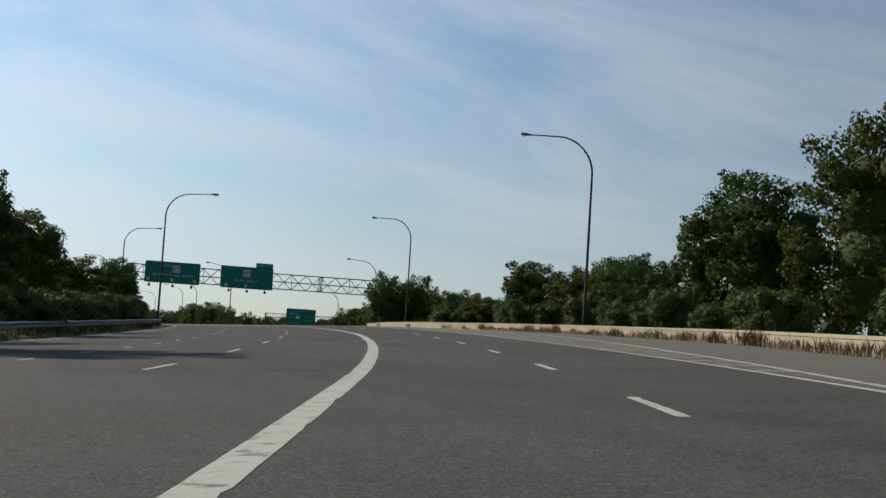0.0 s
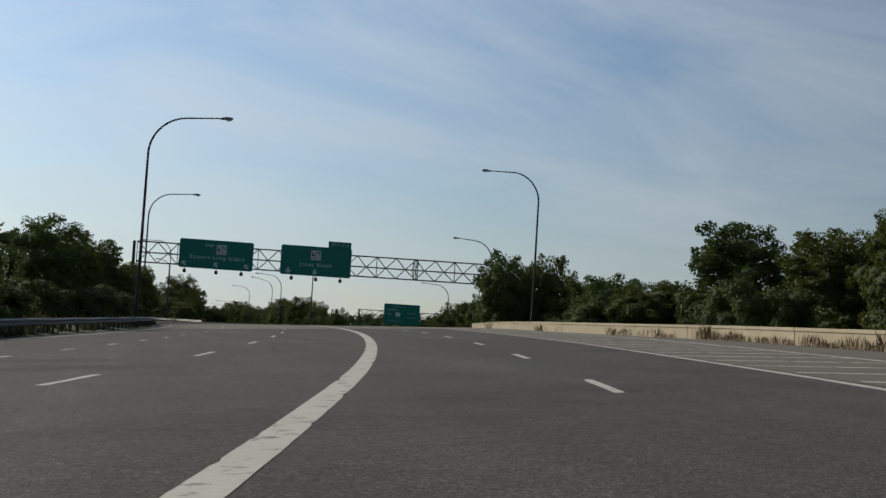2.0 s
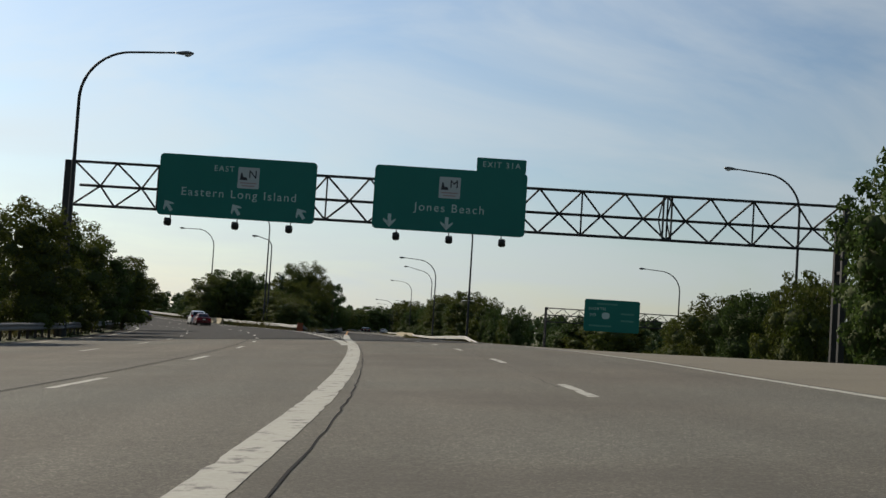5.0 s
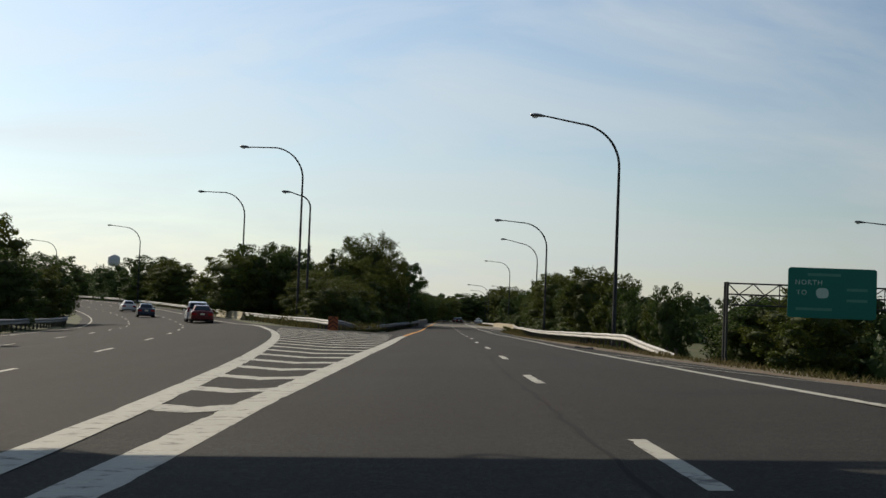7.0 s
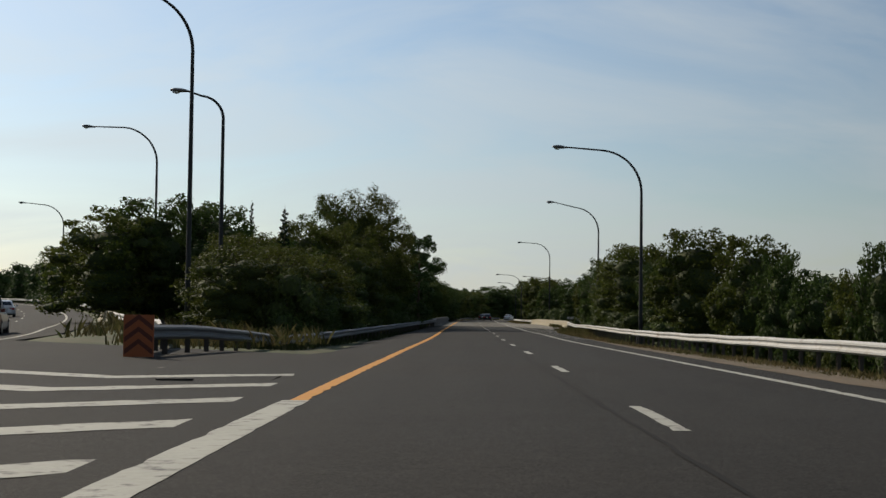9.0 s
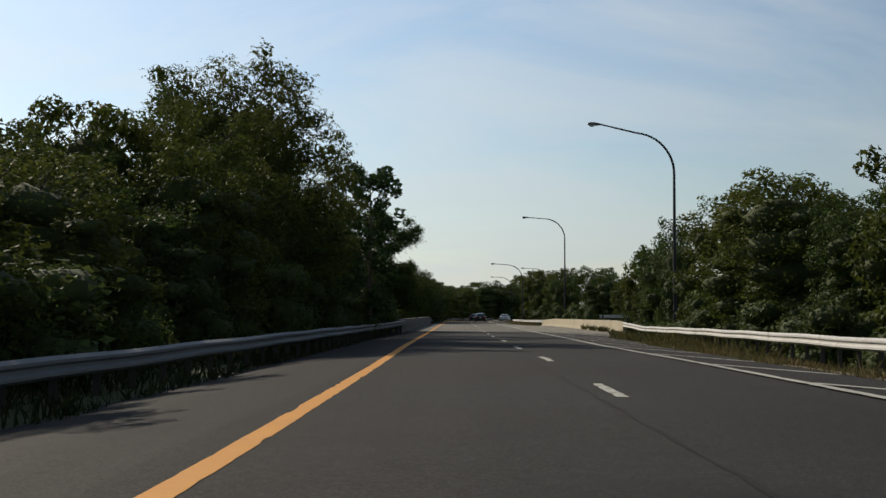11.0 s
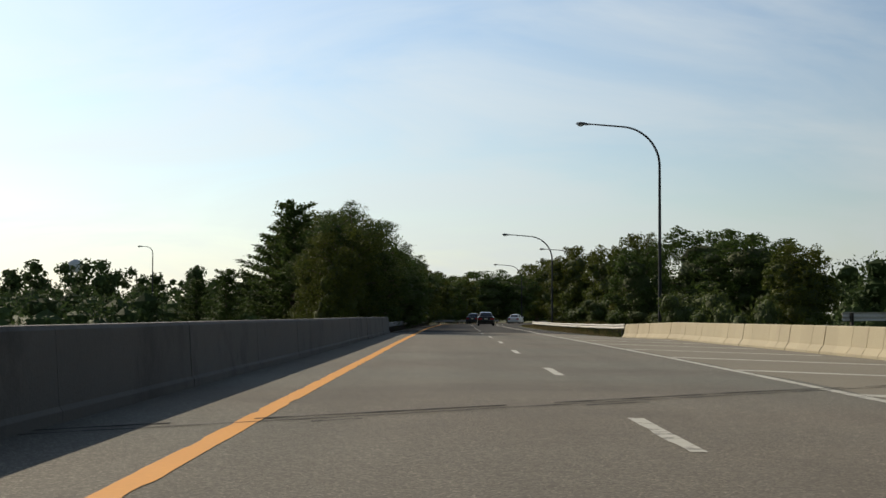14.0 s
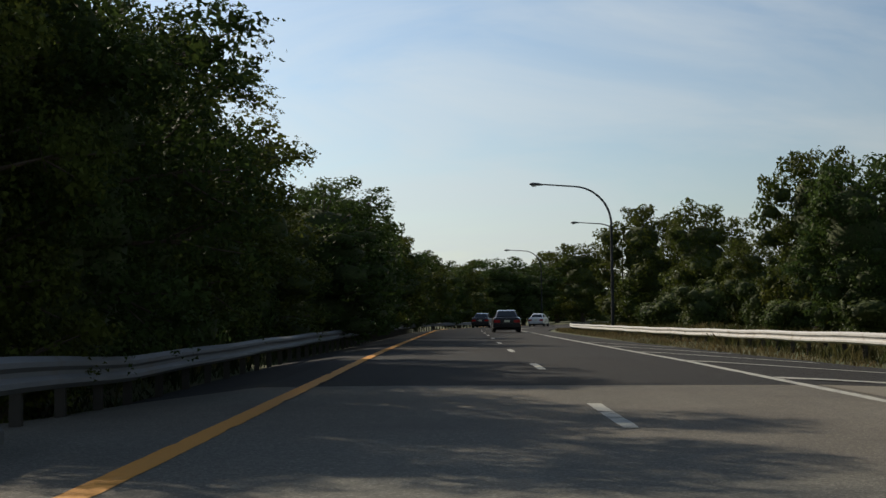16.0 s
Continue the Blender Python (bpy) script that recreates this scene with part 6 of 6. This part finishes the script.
wood_belt("woodland", [(72, 20, 2), (70, 100, 2), (72, 200, 0), (76, 300, -3), (72, 380, -3), (68, 440, -2)], 9.5, 4.0, 40000, 0.42, "dense dark woodland behind the roadside trees", 3)
wood_belt("woodland", [(68, 440, -2), (66, 480, -2), (64, 560, 0), (74, 640, 0)], 7.2, 3.0, 60000, 0.24, "dense dark woodland behind the far roadside trees", 10)
wood_belt("woodland", trail("main", -30, 10, 430, 20), 8.0, 4.0, 42000, 0.42, "dense dark woodland behind the grassy bank", 4)
wood_belt("woodland", [(18, 372, -1), (15, 400, -3), (9, 440, -3)], 4.4, 3.0, 26000, 0.21, "dense low woodland on the island", 5)
wood_belt("woodland", [(4, 452, -2.2), (14, 492, -0.9), (17, 540, -0.5), (18, 600, 0), (16, 660, 0)], 4.0, 3.0, 60000, 0.17, "low green scrub beside the bridge", 11)
wood_belt("woodland", [(-34, 566, -0.6), (-6, 532, -0.7), (10, 500, -0.9)], 4.2, 2.5, 34000, 0.17, "low green scrub beyond the bridge", 12)
wood_belt("woodland", [(-70, 560, 0), (-40, 600, 0), (0, 680, 0), (40, 720, 0), (90, 740, 0)], 9.5, 5.0, 60000, 0.42, "far dark woodland closing the view", 6)
wood_belt("woodland", [(-260, 620, -2), (-120, 760, -2), (60, 860, -2), (260, 800, -2), (330, 500, -4)], 13.0, 9.0, 26000, 1.1, "far pale treeline on the horizon", 7)
wood_belt("woodland", trail("main", 7.0, 470, 620, 20), 6.8, 3.0, 60000, 0.24, "far woodland inside the bend of the main road", 8)
wood_belt("woodland", [(24, -60, 0), (30, -140, 0), (-60, -140, 0), (-60, -20, 0)], 9.0, 4.0, 9000, 0.7, "woodland behind the starting point", 9)


def blades(name, line, pieces, n, high, mat, label, seed, lean=0.35, along=None, thin=0.012):
    """Grass or weed blades strewn over strips of a road's verge: y0, y1, u0, u1 each."""
    rng = np.random.default_rng(seed)
    size = np.array([(b - a) * abs(d - c) for a, b, c, d in pieces])
    verts = []
    for (a, b, c, d), share in zip(pieces, size / size.sum()):
        for _ in range(int(n * share)):
            y, u = rng.uniform(a, b), rng.uniform(c, d)
            u += along(y) if along else 0.0
            p = place(line, u, y)
            p.z = max(ground_z(p.x, p.y), p.z - 0.5) if abs(u) > 3 and not along else p.z
            clump = 0.5 + 0.9 * max(0.0, noise.noise((p.x * 0.5, p.y * 0.5, seed)) + 0.35)
            if along and noise.noise((y * 0.45, seed, 2.0)) + 0.35 * noise.noise((y * 1.9, seed, 6.0)) < float(np.interp(y, [60, 112, 128, 450], [-0.35, -0.2, 0.24, 0.2])):
                continue
            h = high * rng.uniform(0.45, 1.2) * clump
            ang = rng.uniform(0, 6.28)
            w = thin + 0.02 * (thin / 0.012) * rng.random() + (0.0 if along else h * 0.012)
            side = Vector((math.cos(ang), math.sin(ang), 0)) * w
            bend = Vector((rng.normal(), rng.normal(), 0)) * h * lean
            verts += [p - side, p + side, p + bend * 0.35 + Vector((0, 0, h * 0.6)) + side * 0.6, p + bend + Vector((0, 0, h))]
    v = np.array([tuple(q) for q in verts])
    f = np.arange(len(v)).reshape(-1, 4)
    return tagged(part(name, pydata(name, v, f, mat), None), label, "grass", kind="stuff")


blades("grass", "ramp", [(262, 300, 9.0, 11.0), (300, 409, 8.6, 12.5)], 16000, 0.42, GRASS_BLADE, "uneven tall roadside grass along the guardrail", 51, thin=0.006)
blades("grass", "ramp", [(232, 300, 6.3, 9.6), (300, 380, 6.9, 9.2)], 26000, 0.19, STRAW, "short dry brown grass on the verge", 58, thin=0.005)
blades("undergrowth", "main", [(45, 318, -0.75, 0.05)], 16000, 0.3, SHADE_GRASS, "low shade-darkened undergrowth below the bank guardrail", 62, 0.3, lambda y: MAIN_LEFT(y) - 0.1, 0.006)
blades("undergrowth", "ramp", [(304, 354, -7.5, -5.2), (354, 404, -6.5, -4.5), (474, 560, -6.0, -4.4), (336, 400, -4.9, -4.0)], 19000, 0.26, SHADE_GRASS, "low shade-darkened undergrowth beneath the guardrail", 59, thin=0.006)
blades("grass", "ramp", [(488, 600, 7.4, 9.9)], 12000, 0.18, STRAW, "short dry grass before the far guardrail", 52, thin=0.006)
blades("grass", "ramp", [(486, 540, 9.7, 10.7), (488, 600, 10.3, 13.5)], 11000, 0.45, GRASS_BLADE, "uneven tall grass behind the far guardrail", 60, thin=0.006)
blades("grass", "ramp", [(304, 354, -10.0, -6.4), (354, 404, -9.0, -5.4), (474, 560, -7.5, -4.9)], 9000, 0.5, GRASS_BLADE, "shaded tall grass behind the guardrail", 53)
blades("grass", "main", [(60, 300, -19.0, -14.4)], 12000, 0.4, GRASS_BLADE, "rough grass on the bank", 54)
blades("grass", "main", [(300, 420, 1.8, 9.0)], 8000, 0.5, GRASS_BLADE, "rough grass on the island", 57)
blades("weeds", "ramp", [(22, 162, -0.3, 0.1)], 9500, 0.38, DRY_WEED, "dry reddish weeds along the barrier's foot", 55, 0.16, RIGHT_EDGE, 0.0025)
blades("weeds", "ramp", [(404, 424, -0.6, 0.05), (424, 434, -0.35, 0.05)], 3200, 0.46, GRASS_BLADE, "green weeds along the parapet's foot", 56, 0.3, RIGHT_EDGE, 0.008)


# ---------------------------------------------------------------- vehicles
def car(label, category, color, at, yaw, kind="sedan", lights=False):
    """A car seen mostly from behind: skinned body, glass house, wheels, lamps, bumper and plate; the nose points to +y."""
    body_paint = paint("car paint " + label.split()[0], color)
    L, W, H = {"sedan": (4.6, 1.78, 1.44), "suv": (4.6, 1.84, 1.72)}[kind]
    c = thing("car", label, category, Matrix.Translation(at) @ Matrix.Rotation(radians(yaw), 4, "Z"), "cars on the road")

    def section(y, w, z0, z1, round_top=0.10):
        r = round_top
        pts = [(-w + 0.06, z0), (w - 0.06, z0), (w, z0 + 0.10), (w + 0.0, z1 - r), (w - r, z1), (-w + r, z1), (-w, z1 - r), (-w, z0 + 0.10)]
        return [Vector((x, y, z)) for x, z in pts]

    w = W / 2
    deck = 0.98 if kind == "sedan" else 1.02
    b = Shape()
    b.sweep([section(y, ww, z0, z1) for y, ww, z0, z1 in (
        (-L / 2, w * 0.86, 0.42, deck - 0.16), (-L / 2 + 0.08, w * 0.96, 0.30, deck - 0.03), (-L / 2 + 0.5, w, 0.24, deck), (-0.6, w, 0.22, 0.95), (0.9, w, 0.22, 0.93),
        (1.3, w * 0.99, 0.22, 0.88), (L / 2 - 0.35, w * 0.93, 0.26, 0.74), (L / 2, w * 0.78, 0.30, 0.62))])
    part("body", b, body_paint, c, smooth=False)
    if kind == "sedan":
        prof = [(-1.75, 0.96, w * 0.86), (-1.15, H - 0.06, w * 0.66), (-0.6, H, w * 0.65), (0.25, H - 0.03, w * 0.66), (1.15, 0.92, w * 0.86)]
    else:
        prof = [(-2.18, 1.0, w * 0.93), (-1.9, H - 0.08, w * 0.78), (-1.2, H, w * 0.76), (0.15, H - 0.04, w * 0.76), (1.05, 0.93, w * 0.88)]
    cab = Shape()
    cab.sweep([[Vector((-ww - 0.0 if z > 1.1 else -ww, y, 0.90)), Vector((ww, y, 0.90)), Vector((ww if z < 1.1 else ww, y, z - 0.05)), Vector((ww - 0.09, y, z)), Vector((-ww + 0.09, y, z)), Vector((-ww, y, z - 0.05))] for y, z, ww in prof])
    part("cabin", cab, body_paint, c)
    # glass: rear window, windscreen and sides, a little proud of the cabin
    y0, z0, w0 = prof[0]
    y1, z1, w1 = prof[1]

    def pane(quad, name="window"):
        n = (quad[1] - quad[0]).cross(quad[3] - quad[0]).normalized() * 0.012
        sh = Shape().add([p + n for p in quad] + [p - n for p in quad], [(0, 1, 2, 3), (7, 6, 5, 4), (0, 4, 5, 1), (1, 5, 6, 2), (2, 6, 7, 3), (3, 7, 4, 0)])
        part(name, sh, CAR_GLASS, c, "dark glass")

    def mixp(t, s):
        y, z, ww = y0 + (y1 - y0) * t, z0 + (z1 - z0) * t, w0 + (w1 - w0) * t
        return Vector((s * (ww - 0.12), y - 0.012, z))

    pane([mixp(0.16, -1), mixp(0.16, 1), mixp(0.9, 0.97), mixp(0.9, -0.97)], "rear_window")
    ya, za, wa = prof[3]
    yb, zb, wb = prof[4]
    pane([Vector((wa - 0.12, ya + 0.1, za - 0.07)), Vector((-wa + 0.12, ya + 0.1, za - 0.07)), Vector((-wb + 0.12, yb - 0.06, zb + 0.03)), Vector((wb - 0.12, yb - 0.06, zb + 0.03))], "windscreen")
    for s in (-1, 1):
        wm = prof[2][2] + 0.004
        q = [Vector((s * wm, prof[1][0] + 0.12, 1.0)), Vector((s * wm, 0.45, 1.0)), Vector((s * wm, 0.05, H - 0.14)), Vector((s * wm, prof[1][0] + 0.25, H - 0.14))]
        pane(q if s > 0 else q[::-1], "side_window")
    # wheels
    for x in (-w + 0.10, w - 0.10):
        for y in (-L / 2 + 0.85, L / 2 - 0.88):
            tyre = Shape().tube([(-0.11, 0, 0), (-0.09, 0, 0), (0.09, 0, 0), (0.11, 0, 0)], [0.29, 0.325, 0.325, 0.29], 18)
            t = part("tyre", tyre, TYRE, c, "black tyre", at=Matrix.Translation((x, y, 0.325)))
            s = 1 if x > 0 else -1
            part("rim", Shape().tube([(s * 0.105, 0, 0), (s * 0.122, 0, 0)], [0.21, 0.17], 14), RIM, t, "alloy rim")
    # lamps, plate, bumper
    zl = deck - 0.26 if kind == "sedan" else 1.02
    for s in (-1, 1):
        lamp = Shape()
        if kind == "sedan":
            lamp.box((s * (w - 0.27) - 0.20, -L / 2 - 0.015, zl - 0.08), (s * (w - 0.27) + 0.20, -L / 2 + 0.12, zl + 0.09), bevel=0.03)
        else:
            lamp.box((s * (w - 0.14) - 0.09, -L / 2 - 0.005, zl - 0.16), (s * (w - 0.14) + 0.09, -L / 2 + 0.14, zl + 0.20), bevel=0.03)
        part("tail_lamp", lamp, TAIL_RED, c, "red tail lamp")
        part("mirror", Shape().box((s * (w + 0.09) - 0.09, 0.72, 0.93), (s * (w + 0.09) + 0.09, 0.84, 1.07), bevel=0.04), body_paint, c)
    part("number_plate", Shape().box((-0.17, -L / 2 - 0.03, 0.66), (0.17, -L / 2 + 0.02, 0.80)), PLATE, c, "pale number plate")
    part("bumper", Shape().sweep([[Vector((x, y, z)) for y, z in ((-L / 2 - 0.06 + 0.10 * (abs(x) / w) ** 2, 0.34), (-L / 2 - 0.07 + 0.10 * (abs(x) / w) ** 2, 0.56), (-L / 2 + 0.2, 0.58), (-L / 2 + 0.2, 0.32))] for x in np.linspace(-w * 0.97, w * 0.97, 9)]), body_paint, c)
    part("underside", Shape().box((-w + 0.2, -L / 2 + 0.3, 0.17), (w - 0.2, L / 2 - 0.4, 0.30)), TYRE, c, "dark underside")
    return c


def on_road(line, u, y):
    return place(line, u, y, 0.008), heading(line, y)


for label, color, kind, line, u, y in (
    ("red sedan driving on the main road", (0.10, 0.009, 0.012), "sedan", "main", -2.9, 318.0),
    ("white sport utility car ahead of the red sedan", (0.62, 0.63, 0.64), "suv", "main", -3.1, 322.0),
    ("dark blue sedan far along the main road", (0.03, 0.045, 0.075), "sedan", "main", -6.4, 352.0),
    ("silver sedan far along the main road", (0.50, 0.51, 0.52), "sedan", "main", -6.2, 385.0),
    ("black sedan on the shaded road ahead", (0.012, 0.013, 0.016), "sedan", "ramp", 2.9, 553.0),
    ("white sedan in the far bend", (0.62, 0.63, 0.63), "sedan", "ramp", 2.8, 619.0),
    ("dark grey sedan far along the shaded road", (0.03, 0.032, 0.036), "sedan", "ramp", -0.4, 600.0),
):
    p, h = on_road(line, u, y)
    car(label, "car", color, p, h, kind)

# ---------------------------------------------------------------- small things
nose = thing("hazard_marker", "faded orange hazard marker on the guardrail nose", "hazard marker", Matrix.Translation((25.3, 291.45, 1.66)))
part("board", Shape().add(*[[(-0.30, 0, 0.12), (0.30, 0, 0.12), (0.30, 0, 0.95), (-0.30, 0, 0.95), (-0.30, 0.04, 0.12), (0.30, 0.04, 0.12), (0.30, 0.04, 0.95), (-0.30, 0.04, 0.95)], [(0, 1, 2, 3), (5, 4, 7, 6), (0, 4, 5, 1), (1, 5, 6, 2), (2, 6, 7, 3), (3, 7, 4, 0)]]), ORANGE, nose)
for k in range(3):
    z = 0.28 + 0.24 * k
    part("chevron", Shape().add([(-0.28, -0.006, z - 0.12), (0, -0.006, z + 0.10), (0.28, -0.006, z - 0.12), (0.28, -0.006, z - 0.01), (0, -0.006, z + 0.20), (-0.28, -0.006, z - 0.01)], [(0, 1, 4, 5), (1, 2, 3, 4)]), RUST_BAND, nose, "dark faded chevron")
for x in (-0.2, 0.2):
    part("post", Shape().box((x - 0.05, 0.05, -0.3), (x + 0.05, 0.13, 0.7)), POST_STEEL, nose)
random.seed(5)
for k in range(9):
    p = place("ramp", random.uniform(-8.5, -3.5), random.uniform(273, 288), 0.02)
    s = Shape().box((-0.22, -0.05, 0), (random.uniform(0.1, 0.3), 0.05, 0.05), Matrix.Rotation(random.uniform(0, 3), 4, "Z"), 0.02)
    tagged(part("debris", s, POST_STEEL, at=Matrix.Translation(p)), "small dark scrap lying on the paving", "debris", "scraps on the gore")


strip = []
for k in range(15):
    t = k / 14
    c = place("ramp", 4.74 + 0.62 * t, 255.45 - 0.3 * t + 0.05 * math.sin(5 * t), 0.012)
    w = 0.09 * (1 - (2 * t - 1) ** 6) + 0.015
    strip.append([c + Vector((0, -w, 0)), c + Vector((0, w, 0)), c + Vector((0, w * 0.8, 0.05 + 0.03 * math.sin(9 * t))), c + Vector((0, -w * 0.8, 0.04))])
tagged(part("tyre_scrap", Shape().sweep(strip), TYRE), "torn black strip of tyre lying on the shoulder", "debris", "scraps on the gore")


def water_tower(at, scale, label):
    t = thing("water_tower", label, "water tower", Matrix.Translation(at))
    secs = [[Vector((r * math.cos(a), r * math.sin(a), z)) * scale for a in [2 * math.pi * k / 20 for k in range(20)]] for r, z in ((2.5, 20), (5.2, 21.5), (6.2, 24), (6.2, 29), (5.0, 31), (2.2, 32.3), (0.3, 32.6))]
    part("tank", Shape().sweep(secs), TOWER_PAINT, t, smooth=True)
    for k in range(6):
        a = math.pi * k / 3
        part("leg", Shape().tube([Vector((6.5 * math.cos(a), 6.5 * math.sin(a), -14)) * scale, Vector((5.4 * math.cos(a), 5.4 * math.sin(a), 22.5)) * scale], 0.3 * scale, 6), TOWER_PAINT, t)
    part("walkway", Shape().tube([(0, 0, 23.6 * scale), (0, 0, 24.0 * scale)], 7.0 * scale, 24), TOWER_PAINT, t)


water_tower((248.9, 1345, -1.2), 0.75, "pale round water tower far beyond the trees")
water_tower((-412, 2076, 21), 1.3, "pale round water tower on the horizon")
chimney = Shape().tube([(-14.5, 1100, -5), (-14.5, 1100, 32)], [2.4, 1.9], 14)
tagged(part("chimney", chimney, TOWER_PAINT), "pale slender chimney far behind the woods", "chimney")
